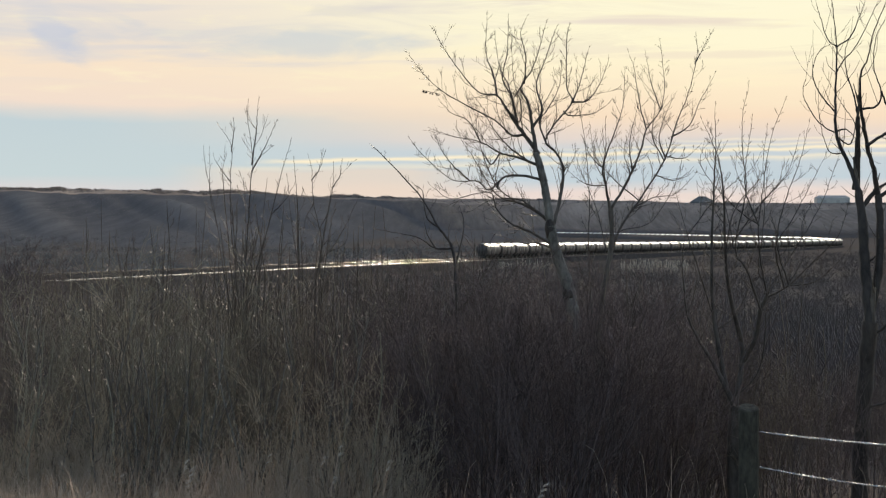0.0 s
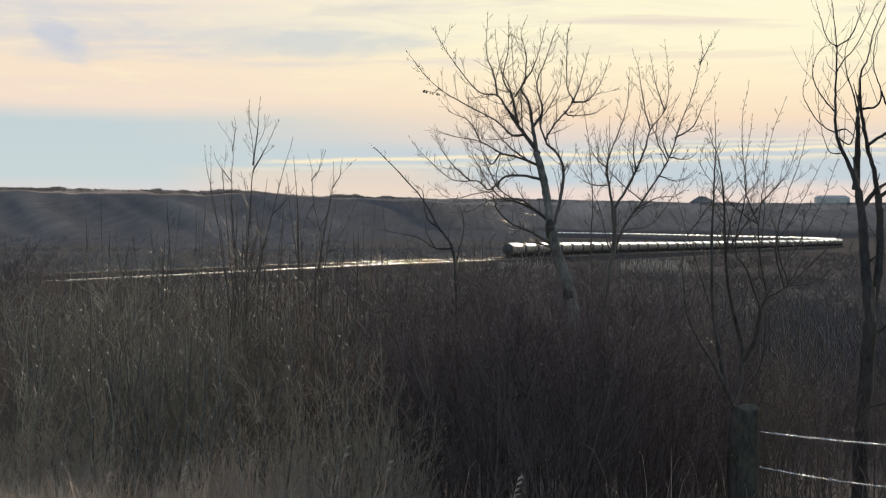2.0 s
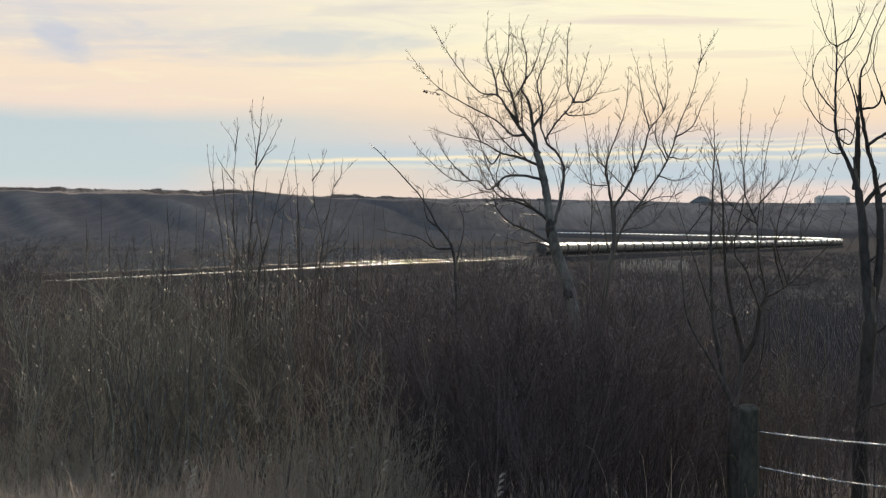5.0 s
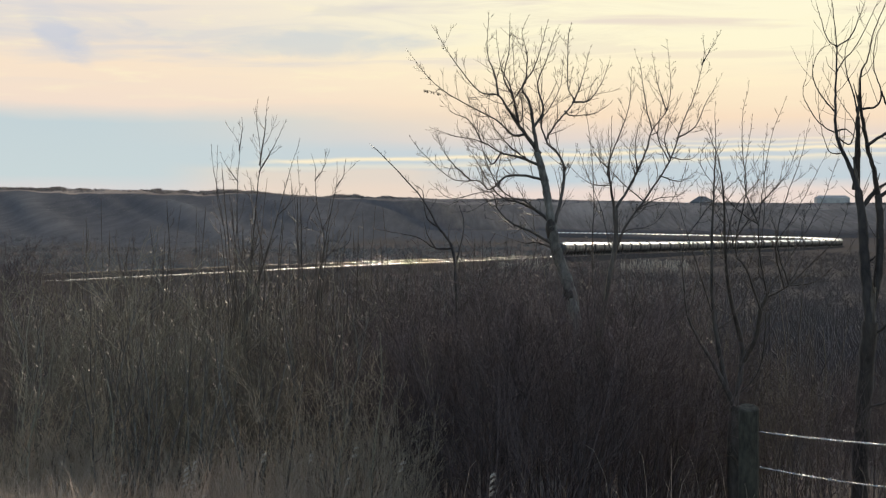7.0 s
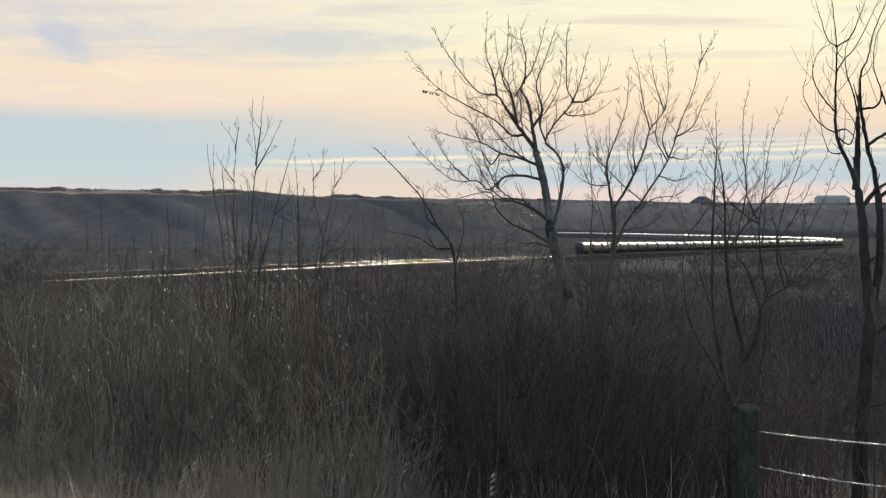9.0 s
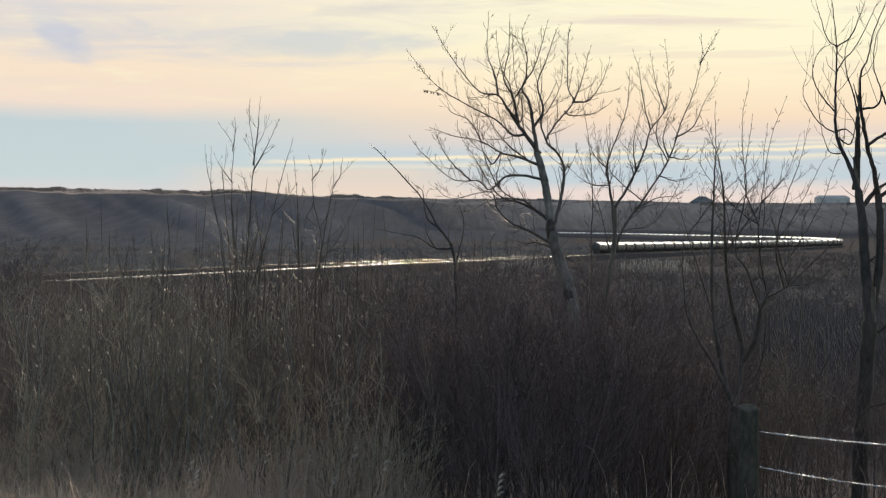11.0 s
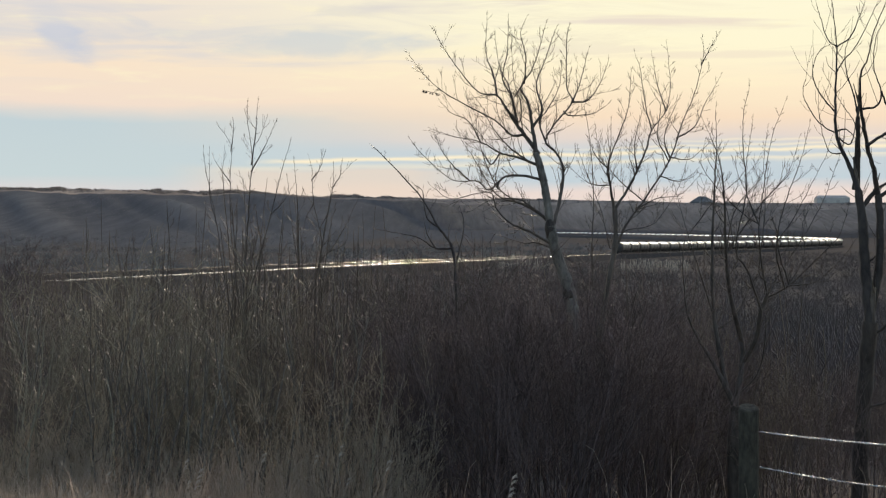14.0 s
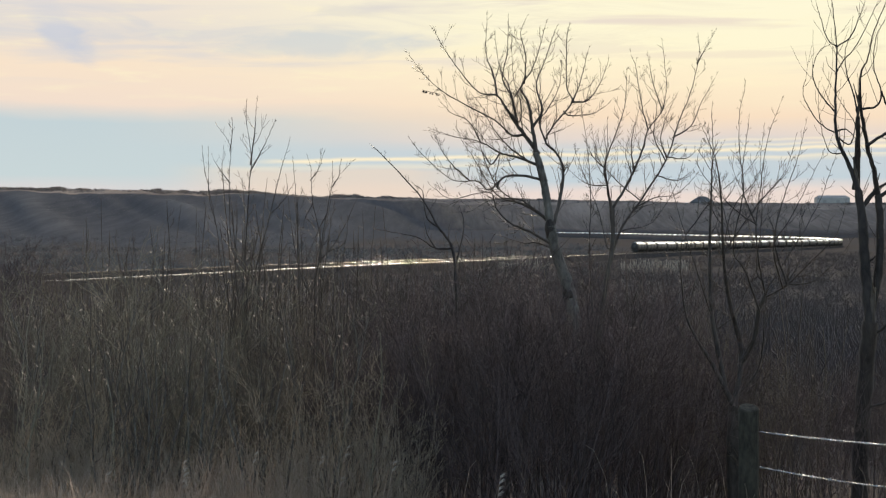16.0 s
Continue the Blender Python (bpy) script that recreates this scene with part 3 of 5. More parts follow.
def gabled(name, label, place, length, depth, wall, rise, hip, wall_mat, roof_mat, doors):
    house = tagged(new(name), label, "building")
    house.location = place
    bm = bmesh.new()
    box(bm, 0, 0, wall / 2, length, depth, wall)
    part("wall", bm, wall_mat, house)
    bm = bmesh.new()
    l, w = length / 2 + 0.5, depth / 2 + 0.5
    low = [bm.verts.new(p) for p in ((-l, -w, wall), (l, -w, wall), (l, w, wall), (-l, w, wall))]
    top = [bm.verts.new(p) for p in ((-l + hip, 0, wall + rise), (l - hip, 0, wall + rise))]
    for f in ((low[0], low[1], top[1], top[0]), (low[2], low[3], top[0], top[1]), (low[1], low[2], top[1]), (low[3], low[0], top[0]), tuple(low[::-1])):
        bm.faces.new(f)
    part("roof", bm, roof_mat, house)
    for x, width, height, z in doors:
        bm = bmesh.new()
        box(bm, x, -depth / 2 - 0.05, z + height / 2, width, 0.14, height)
        part("door", bm, M["barn_roof"], house)
    return house


gabled("barn", "long pale grey metal barn on the far ridge", at_ground(683, 3120, 0.5), 58, 22, 9.5, 4.5, 5, M["barn_metal"], M["barn_roof"], [(-15, 6, 6, 0), (8, 6, 6, 0)])
gabled("farmhouse", "dark hip-roofed farmhouse on the far ridge", at_ground(455, 3120, 0.5), 41, 18, 2.6, 9.6, 15, M["dark_roof"], M["dark_roof"], [(-5, 2, 3, 0), (6, 3, 1.6, 1.2)])


def parked_car(x, y):
    """A small car far off: body with a rounded cabin, on four wheels."""
    car = tagged(new("parked_car"), "small glossy pale car parked beside the farmhouse", "car", "cars at the farm")
    car.location = at_ground(x, y, 0.0)
    bm = bmesh.new()
    box(bm, 0, 0, 0.72, 4.6, 1.8, 0.75, 0.18)
    part("body", bm, M["car_gloss"], car, smooth=True)
    bm = bmesh.new()
    bmesh.ops.create_uvsphere(bm, u_segments=20, v_segments=12, radius=1.0, matrix=Matrix.Translation((0.2, 0, 1.05)) @ Matrix.Diagonal((1.55, 0.82, 0.62, 1)))
    part("cabin", bm, M["car_gloss"], car, smooth=True)
    for wx in (-1.4, 1.4):
        for wy in (-0.82, 0.82):
            bm = bmesh.new()
            bmesh.ops.create_cone(bm, cap_ends=True, segments=14, radius1=0.33, radius2=0.33, depth=0.2, matrix=Matrix.Translation((wx, wy, 0.33)) @ Matrix.Rotation(radians(90), 4, "X"))
            part("wheel", bm, M["car_steel"], car)


parked_car(476, 3085)
parked_car(423, 3085)


def marker_post(x, y):
    post = tagged(new("marker_post"), "short steel marker post with a bright rounded cap", "post")
    post.location = at_ground(x, y, 0.0)
    tubes = Tubes()
    tubes.run([Vector((0, 0, -0.2)), Vector((0, 0, 1.35))], [0.05, 0.05], 8)
    tubes.made("shaft", M["car_steel"], post)
    bm = bmesh.new()
    bmesh.ops.create_uvsphere(bm, u_segments=16, v_segments=10, radius=0.17, matrix=Matrix.Translation((0, 0, 1.42)))
    part("cap", bm, M["rail_steel"], post, "bright steel cap", smooth=True)


marker_post(54.7, 500)


# ---- brush far off ----
def round_bush(tubes, rnd, p, size, count=22, thick=0.05):
    """A low rounded bush: stems that fan out to a domed outline."""
    for k in range(count):
        a, rise = rnd.uniform(0, 6.283), rnd.uniform(0.12, 1.45)
        tip = p + Vector((math.cos(a) * math.cos(rise) * 1.5, math.sin(a) * math.cos(rise) * 1.5, math.sin(rise))) * size * rnd.uniform(0.8, 1.05)
        foot = p + Vector((math.cos(a), math.sin(a), 0)) * size * rnd.uniform(0, 0.4)
        tubes.run([foot, tip], [size * thick, size * thick * 0.6], 3)


def far_brush():
    rnd, tubes = random.Random(21), Tubes()
    for i in range(2600):
        s = rnd.uniform(-0.27, 0.27)
        right = float(smooth_step(-0.09, 0.075, s))
        d = 1000 + 1500 * right + (1250 - 550 * right) * rnd.uniform(0.79, 0.92)
        thick = noise.noise((s * 30, 2.2, 0)) + 0.5 * noise.noise((s * 110, 7.1, 0))
        if thick < rnd.uniform(-0.55, 0.3):
            continue
        round_bush(tubes, rnd, at_ground(s * d, d * math.sqrt(1 - s * s), 0.4), (rnd.uniform(1.1, 2.4) + 6.5 * max(0.0, thick)) * (1.0 - 0.35 * right))
    tagged(tubes.made("far_woods", M["ridge_brush"], smooth=True), "fringe of bare bushes along the far ridge", "woods", kind="stuff")
    tubes, slopes = Tubes(), Tubes()
    for i in range(10500):
        s, d = rnd.uniform(-0.27, 0.27), 30 * (1300 / 30) ** rnd.random() ** 0.85
        x, y = s * d, d * math.sqrt(1 - s * s)
        if noise.noise((x * 0.02, y * 0.008, 4.4)) < rnd.uniform(-0.8, 0.2):
            continue
        if min((TRACK_XY[:, 0] - x) ** 2 + (TRACK_XY[:, 1] - y) ** 2) < 300:
            continue
        spot = at_ground(x, y, 0.1)
        before = d < np.interp(s, (-0.27, -0.21, -0.043, 0.02, 0.107, 0.19), (200, 250, 383, 480, 712, 1000))
        room = 1.6 - d * float(np.interp(s, (-0.27, -0.235, -0.215, -0.043, 0.02, 0.107, 0.19, 0.27), (0.010, 0.017, 0.0262, 0.0180, 0.0165, 0.0125, 0.0085, 0.0075))) - spot.z if before else (3.0 if s < 0.05 else 2.2 if s < 0.1 else 0.0)
        size = min(room, rnd.uniform(0.7, 2.2) * (1 + d / 1500))
        if size > 0.3:
            round_bush(tubes if before else slopes, rnd, spot, size, 15, 0.009 + 0.016 * d / (d + 300))
    for i in range(16000):
        s = rnd.uniform(-0.27, 0.27)
        right = float(smooth_step(-0.09, 0.075, s))
        d = (1080 + 1450 * right) + (1180 - 500 * right) * rnd.random()
        x, y = s * d, d * math.sqrt(1 - s * s)
        z, cover, crest = ground_height(x, y)
        if rnd.random() > 0.95 - 0.5 * crest - 0.35 * right:
            continue
        round_bush(slopes, rnd, Vector((x, y, z - 0.3)), rnd.uniform(0.5, 1.2), 3, 0.12)
    tagged(slopes.made("hill_brush", M["hill_brush"], smooth=True), "bare scrub scattered over the valley slopes, greyed in place of haze", "brush", kind="stuff")
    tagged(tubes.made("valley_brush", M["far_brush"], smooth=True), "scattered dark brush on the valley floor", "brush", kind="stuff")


far_brush()


def reeds():
    rnd, tubes = random.Random(31), Tubes()
    for i in range(260):
        d = rnd.uniform(400, 470)
        x = d * (rnd.uniform(0.100, 0.138) if i % 3 else rnd.uniform(0.03, 0.06))
        p = at_ground(x, d, 0.05)
        h = rnd.uniform(1.2, 2.3)
        lean = Vector((rnd.uniform(-0.15, 0.15), 0, 1)) * h
        tubes.run([p, p + lean * 0.7, p + lean * 0.85, p + lean], [0.03, 0.03, 0.085, 0.02], 4)
    tagged(tubes.made("reed_bed", M["reed"]), "pale dry reeds below the railway", "reeds", kind="stuff")


reeds()


# ---- trees ----
class Tree:
    """A bare tree: a trunk, limbs along guide lines, and twigs that grow on them."""

    def __init__(self, name, label, base, bark_mat, twig_mat, seed, twig=0.34, gap=0.075, level=1, curl=0.3, group="bare trees", fine=0.0021, shoots=0.0, bushy=5):
        self.fine, self.shoots, self.bushy = fine * 0.72, shoots, bushy
        self.root = tagged(new(name), label, "tree", group)
        self.root.location = base
        self.bark, self.twig_mat, self.rnd = bark_mat, twig_mat, random.Random(seed)
        self.twig, self.gap, self.level, self.curl = twig, gap, level, curl
        self.twigs, self.count, self.spots = Tubes(), 0, []

    def limb(self, r0, r1, *points):
        points = [Vector(p) for p in points]
        points[0] = points[0] + (points[0] - points[1]).normalized() * min(0.08, r0) if self.count else points[0]
        line = curve(points, 6)
        rnd, last = self.rnd, len(line) - 1
        line = [p + Vector((rnd.uniform(-1, 1), rnd.uniform(-1, 1), rnd.uniform(-1, 1))) * (0.0035 if 0 < i < last else 0) for i, p in enumerate(line)]
        r1 = r1 if self.count == 0 or r1 > 0.01 else r1 * 0.6
        thin = 0.9 if self.count == 0 or r0 > 0.045 else 1.6
        radii = [(r1 + (r0 - r1) * (1 - i / last) ** thin) * rnd.uniform(0.93, 1.07) for i in range(last + 1)]
        tubes = Tubes()
        if self.count == 0:
            low = Vector((line[0].x, line[0].y, min(-0.02, ground_height(self.root.location.x, self.root.location.y)[0] - self.root.location.z - 0.05)))
            line, radii, last = [low] + line, [radii[0] * 1.15] + radii, last + 1
        tubes.run(line, radii, 8 if r0 > 0.02 else 6)
        tubes.made("trunk" if self.count == 0 else "limb", self.bark if self.count < 2 else M["grey_bark"] if self.bark == M["aspen_bark"] else self.bark, self.root)
        self.count += 1
        self.spots += line
        travelled, turn = 0.0, rnd.uniform(0, 6.283)
        for i in range(last):
            seg = line[i + 1] - line[i]
            travelled += seg.length
            frac = i / last
            if radii[i] > 0.032 or (frac < 0.2 and r0 > 0.012):
                continue
            while travelled > self.gap:
                travelled -= self.gap * rnd.uniform(0.7, 1.5)
                turn += 2.4 + rnd.uniform(-0.5, 0.5)
                along = seg.normalized()
                side = along.cross(Vector((0.2, 1, 0.1))).normalized()
                out = side * math.cos(turn) + along.cross(side) * math.sin(turn)
                size = self.twig * (0.3 + 0.9 * rnd.random() ** 1.5) * (1.0 - 0.45 * frac)
                spray(self.twigs, rnd, line[i].lerp(line[i + 1], rnd.random()), along * rnd.uniform(0.4, 0.9) + out * 1.0, size,
                      min(0.0042, max(0.0022, radii[i] * 0.5)), self.level, 4, self.curl, 0.5, 2, 0.95, self.fine, 0.6)
        reach = 0.0
        for i in range(2, last):
            reach += (line[i + 1] - line[i]).length
            if self.shoots and reach > 0.115 and 0.003 < radii[i] < 0.04:
                reach = rnd.uniform(-0.06, 0.05)
                along = (line[i + 1] - line[i]).normalized()
                out = along.cross(Vector((rnd.uniform(-1, 1), rnd.uniform(-1, 1), rnd.uniform(-1, 1)))).normalized()
                spray(self.twigs, rnd, line[i], along * 0.8 + out * 0.8, self.shoots * rnd.uniform(0.5, 1.1) * (1 - 0.6 * i / last), min(0.006, radii[i] * 0.6), 1, 5, 0.28, 0.4, self.bushy, 0.75, self.fine, 0.75)
        tip = line[-1] - line[-2]
        spray(self.twigs, rnd, line[-1], tip, self.twig * 0.55, r1 * 0.85, 1, 4, 0.12, 0.14, 2, 0.5, self.fine, 0.7)

    def knot(self, radius, a, b):
        """A dark swollen scar round the trunk."""
        a, b, tubes = Vector(a), Vector(b), Tubes()
        steps = [a + (b - a) * f for f in (-0.6, 0.0, 0.35, 0.7, 1.0, 1.6)]
        tubes.run(steps, [radius * f for f in (0.75, 0.93, 1.04, 1.0, 0.94, 0.75)], 14)
        tubes.verts = [tuple(Vector(v) + Vector((0, 0, 1)) * self.rnd.uniform(-0.025, 0.025)) for v in tubes.verts]
        tubes.made("knot", M["dark_bark"], self.root, "dark bark scar")

    def leaves(self, count, place):
        """A few dead leaves that still hang on a twig."""
        start, end = min(self.spots, key=lambda p: (p - Vector(place)).length), Vector(place)
        side = Vector((0.09, 0.02, -0.02))
        self.twigs.run([start, start.lerp(end, 0.5) + Vector((0, 0, -0.02)), end + side, end, end - side], [0.004, 0.0035, 0.003, 0.0028, 0.0022], 4)
        for k in range(count):
            p = end + side * self.rnd.uniform(-1, 1)
            d = Vector((self.rnd.uniform(-0.5, 0.5), self.rnd.uniform(-0.5, 0.5), -1)).normalized() * 0.032
            w = d.cross(Vector((self.rnd.uniform(-1, 1), self.rnd.uniform(-1, 1), 0.3))).normalized() * 0.014
            fold = d.cross(w).normalized() * 0.006
            mesh_object("leaf", [tuple(p), tuple(p + d * 0.5 + w + fold), tuple(p + d), tuple(p + d * 0.5 - w + fold), tuple(p + d * 0.55)],
                        [(0, 1, 4), (1, 2, 4), (2, 3, 4), (3, 0, 4)], M["dark_bark"], self.root)

    def done(self):
        self.twigs.made("crown", self.twig_mat, self.root)
        return self.root


aspen = Tree("aspen_tree", "bare aspen with a pale trunk and spreading crown", at_ground(1.58, 20.00), M["aspen_bark"], M["twig"], 11, 0.17, 0.040, 1, fine=0.0023, shoots=0.5, bushy=5)
aspen.root.location.z = -1.41
aspen.limb(0.0757, 0.0636, (0.00, 0.00, 0.00), (-0.05, -0.02, 1.59), (-0.15, -0.02, 2.35), (-0.30, -0.03, 2.80), (-0.37, -0.03, 3.12))
aspen.limb(0.0514, 0.0378, (-0.37, -0.03, 3.12), (-0.41, -0.01, 3.43), (-0.475, 0.00, 3.75), (-0.53, 0.02, 3.95))
aspen.limb(0.0226, 0.0081, (-0.36, -0.03, 3.05), (-0.25, 0.12, 3.44), (-0.21, 0.24, 3.76), (-0.28, 0.32, 3.96), (-0.40, 0.39, 4.10), (-0.27, 0.48, 4.32), (-0.08, 0.59, 4.56), (-0.14, 0.67, 4.76), (-0.12, 0.86, 5.31), (-0.10, 0.91, 5.44))
aspen.limb(0.0260, 0.0054, (-0.51, 0.02, 3.95), (-0.72, 0.00, 4.23), (-0.87, -0.00, 4.45), (-0.97, -0.01, 4.59), (-1.19, -0.02, 4.64), (-1.48, -0.03, 4.99), (-1.67, -0.04, 5.30))
aspen.limb(0.0260, 0.0054, (-0.53, 0.00, 3.98), (-0.57, 0.01, 4.23), (-0.62, 0.01, 4.52), (-0.70, 0.01, 4.68), (-0.58, 0.01, 4.87), (-0.49, 0.01, 5.12), (-0.43, 0.01, 5.35))
aspen.limb(0.0188, 0.0054, (-0.57, 0.01, 4.23), (-0.46, 0.02, 4.42), (-0.52, 0.05, 4.71), (-0.42, 0.07, 5.00), (-0.31, 0.10, 5.32))
aspen.limb(0.0169, 0.0054, (-0.73, -0.00, 4.23), (-0.81, -0.11, 4.57), (-0.91, -0.17, 4.76), (-0.86, -0.26, 5.06), (-0.85, -0.34, 5.36))
aspen.limb(0.0151, 0.0043, (-0.97, -0.02, 4.59), (-1.01, -0.01, 4.83), (-1.09, -0.01, 5.06), (-1.08, -0.01, 5.45))
aspen.limb(0.0169, 0.0043, (-0.66, 0.00, 4.15), (-0.81, 0.02, 4.15), (-1.00, 0.05, 4.32), (-1.48, 0.11, 4.58), (-1.73, 0.15, 4.78), (-1.96, 0.19, 5.06))
aspen.limb(0.0188, 0.0043, (-0.46, 0.02, 3.79), (-0.74, 0.10, 3.90), (-0.93, 0.15, 3.95), (-1.15, 0.22, 4.08), (-1.47, 0.30, 4.15), (-1.67, 0.36, 4.22))
aspen.limb(0.0188, 0.0043, (-0.42, 0.00, 3.63), (-0.65, -0.08, 3.68), (-0.88, -0.16, 3.67), (-1.07, -0.25, 3.52), (-1.20, -0.31, 3.62), (-1.48, -0.41, 3.63), (-1.79, -0.57, 3.89), (-1.90, -0.63, 4.02))
aspen.limb(0.0226, 0.0043, (-0.37, -0.01, 3.15), (-0.52, -0.05, 3.28), (-0.72, -0.09, 3.38), (-0.91, -0.12, 3.43), (-1.05, -0.16, 3.56), (-1.23, -0.22, 3.87), (-1.36, -0.26, 4.06))
aspen.limb(0.0188, 0.0043, (-0.32, -0.03, 2.89), (-0.59, -0.14, 3.05), (-0.82, -0.23, 3.15), (-0.98, -0.32, 3.30), (-1.07, -0.39, 3.49), (-1.48, -0.55, 3.42), (-1.67, -0.63, 3.53))
aspen.limb(0.0169, 0.0038, (-0.31, -0.03, 2.86), (-0.52, 0.03, 2.93), (-0.68, 0.08, 2.93), (-0.93, 0.15, 3.01))
aspen.limb(0.0132, 0.0043, (-0.08, 0.59, 4.56), (0.10, 0.62, 4.58), (0.24, 0.66, 4.76), (0.34, 0.70, 5.01))
aspen.limb(0.0113, 0.0038, (-0.17, 0.59, 4.45), (-0.10, 0.56, 4.40), (0.15, 0.45, 4.42), (0.29, 0.38, 4.50))
aspen.limb(0.0132, 0.0043, (-0.08, 0.59, 4.56), (0.01, 0.68, 4.76), (0.12, 0.84, 5.16))
aspen.limb(0.0132, 0.0043, (-0.40, 0.39, 4.10), (-0.46, 0.48, 4.32), (-0.33, 0.58, 4.53), (-0.22, 0.68, 4.76), (-0.19, 0.77, 5.01))
aspen.limb(0.0113, 0.0038, (-0.70, 0.01, 4.68), (-0.81, 0.04, 4.52), (-0.87, 0.05, 4.46))
aspen.limb(0.0113, 0.0038, (-0.81, -0.17, 4.57), (-0.85, -0.15, 4.71), (-0.94, -0.13, 4.89), (-0.99, -0.09, 5.22))
aspen.limb(0.0113, 0.0038, (-0.87, -0.01, 4.45), (-0.72, -0.08, 4.29), (-0.71, -0.15, 4.50), (-0.79, -0.23, 4.75), (-0.82, -0.36, 5.15))
aspen.limb(0.0094, 0.0038, (-0.66, 0.01, 4.73), (-0.65, -0.12, 5.01), (-0.71, -0.23, 5.25), (-0.68, -0.29, 5.37))
aspen.limb(0.0113, 0.0038, (-0.93, 0.15, 3.95), (-1.03, 0.15, 3.82), (-1.12, 0.16, 3.95), (-1.19, 0.16, 4.00), (-1.33, 0.16, 4.15))
aspen.limb(0.0113, 0.0032, (-0.96, -0.25, 3.61), (-0.98, -0.28, 3.55), (-1.12, -0.42, 3.86), (-1.21, -0.57, 4.21), (-1.18, -0.63, 4.37))
aspen.limb(0.0113, 0.0032, (-0.60, 0.10, 3.85), (-0.83, 0.02, 4.01), (-1.02, -0.06, 4.23), (-1.12, -0.13, 4.42), (-1.22, -0.17, 4.55))
aspen.limb(0.0094, 0.0032, (-0.76, -0.12, 3.39), (-0.98, -0.19, 3.59), (-0.94, -0.28, 3.96), (-1.03, -0.32, 4.12))
aspen.limb(0.0113, 0.0032, (-0.49, -0.05, 3.25), (-0.71, -0.16, 3.41), (-1.03, -0.29, 3.41), (-1.26, -0.41, 3.29), (-1.42, -0.48, 3.27))
aspen.limb(0.0094, 0.0032, (-1.15, 0.22, 4.08), (-1.28, 0.21, 4.31), (-1.47, 0.20, 4.40), (-1.56, 0.20, 4.49))
aspen.limb(0.0094, 0.0032, (-1.28, -0.41, 3.62), (-1.48, -0.43, 3.80), (-1.60, -0.44, 3.97), (-1.66, -0.45, 4.12))
aspen.knot(0.062, (-0.37, -0.03, 3.04), (-0.375, -0.03, 3.13))
aspen.knot(0.072, (-0.17, -0.02, 2.38), (-0.14, -0.02, 2.30))
aspen.leaves(9, (-1.72, 0.0, 4.63))
aspen.done()

poplar = Tree("poplar_tree", "slender bare poplar with forked upswept stems", at_ground(1.85, 20.50), M["grey_bark"], M["twig"], 12, 0.17, 0.05, 1, fine=0.0022, shoots=0.45, bushy=5)
poplar.root.location.z = -1.48
poplar.limb(0.0289, 0.0293, (0.00, 0.00, 0.00), (-0.05, -0.01, 1.63), (0.02, -0.01, 2.41), (0.12, -0.02, 3.00), (0.11, -0.02, 3.39))
poplar.limb(0.0179, 0.0044, (0.11, -0.02, 3.39), (0.28, 0.03, 3.65), (0.47, 0.09, 4.05), (0.55, 0.13, 4.31), (0.72, 0.17, 4.54), (0.77, 0.21, 4.84), (0.74, 0.27, 5.28))
poplar.limb(0.0179, 0.0044, (0.06, -0.02, 2.65), (0.21, 0.06, 3.13), (0.48, 0.13, 3.52), (0.76, 0.21, 3.95), (0.93, 0.28, 4.42), (1.07, 0.33, 4.75), (1.18, 0.40, 5.19), (1.18, 0.42, 5.38))
poplar.limb(0.0179, 0.0044, (0.11, -0.02, 3.31), (0.05, -0.13, 3.65), (0.01, -0.20, 3.87), (0.14, -0.35, 4.28), (0.22, -0.43, 4.53), (0.23, -0.55, 4.86))
poplar.limb(0.0107, 0.0033, (0.06, -0.13, 3.58), (0.02, -0.24, 3.84), (0.03, -0.36, 4.09), (0.02, -0.47, 4.34))
poplar.limb(0.0089, 0.0033, (0.55, 0.13, 4.31), (0.47, 0.09, 4.60), (0.40, 0.04, 5.02), (0.35, 0.03, 5.15))
poplar.limb(0.0107, 0.0033, (0.78, 0.28, 4.00), (0.71, 0.24, 4.19), (0.75, 0.19, 4.41), (0.86, 0.13, 4.67))
poplar.limb(0.0107, 0.0033, (0.86, 0.28, 4.23), (1.07, 0.34, 4.36), (1.22, 0.43, 4.66), (1.38, 0.51, 4.93))
poplar.limb(0.0089, 0.0033, (0.78, 0.24, 4.00), (1.00, 0.27, 3.98), (1.15, 0.31, 4.09))
poplar.limb(0.0089, 0.0033, (0.65, 0.21, 3.78), (0.89, 0.23, 3.72), (1.04, 0.24, 3.81))
poplar.limb(0.0089, 0.0033, (0.41, 0.13, 3.41), (0.62, 0.14, 3.52), (0.88, 0.16, 3.56), (1.09, 0.17, 3.76))
poplar.limb(0.0143, 0.0039, (-0.05, -0.01, 1.63), (-0.12, 0.10, 2.41), (-0.13, 0.19, 3.00), (-0.11, 0.27, 3.59), (-0.15, 0.36, 4.19), (-0.21, 0.42, 4.60))
poplar.limb(0.0089, 0.0033, (0.01, -0.20, 3.85), (-0.14, -0.27, 4.00), (-0.20, -0.32, 4.14))
poplar.limb(0.0089, 0.0033, (0.04, -0.24, 3.66), (-0.14, -0.25, 3.66), (-0.27, -0.26, 3.72), (-0.39, -0.27, 3.82))
poplar.limb(0.0107, 0.0033, (0.37, 0.09, 3.85), (0.34, -0.01, 4.17), (0.41, -0.12, 4.51))
poplar.limb(0.0089, 0.0033, (1.16, 0.40, 5.10), (1.25, 0.46, 5.26), (1.33, 0.51, 5.40))
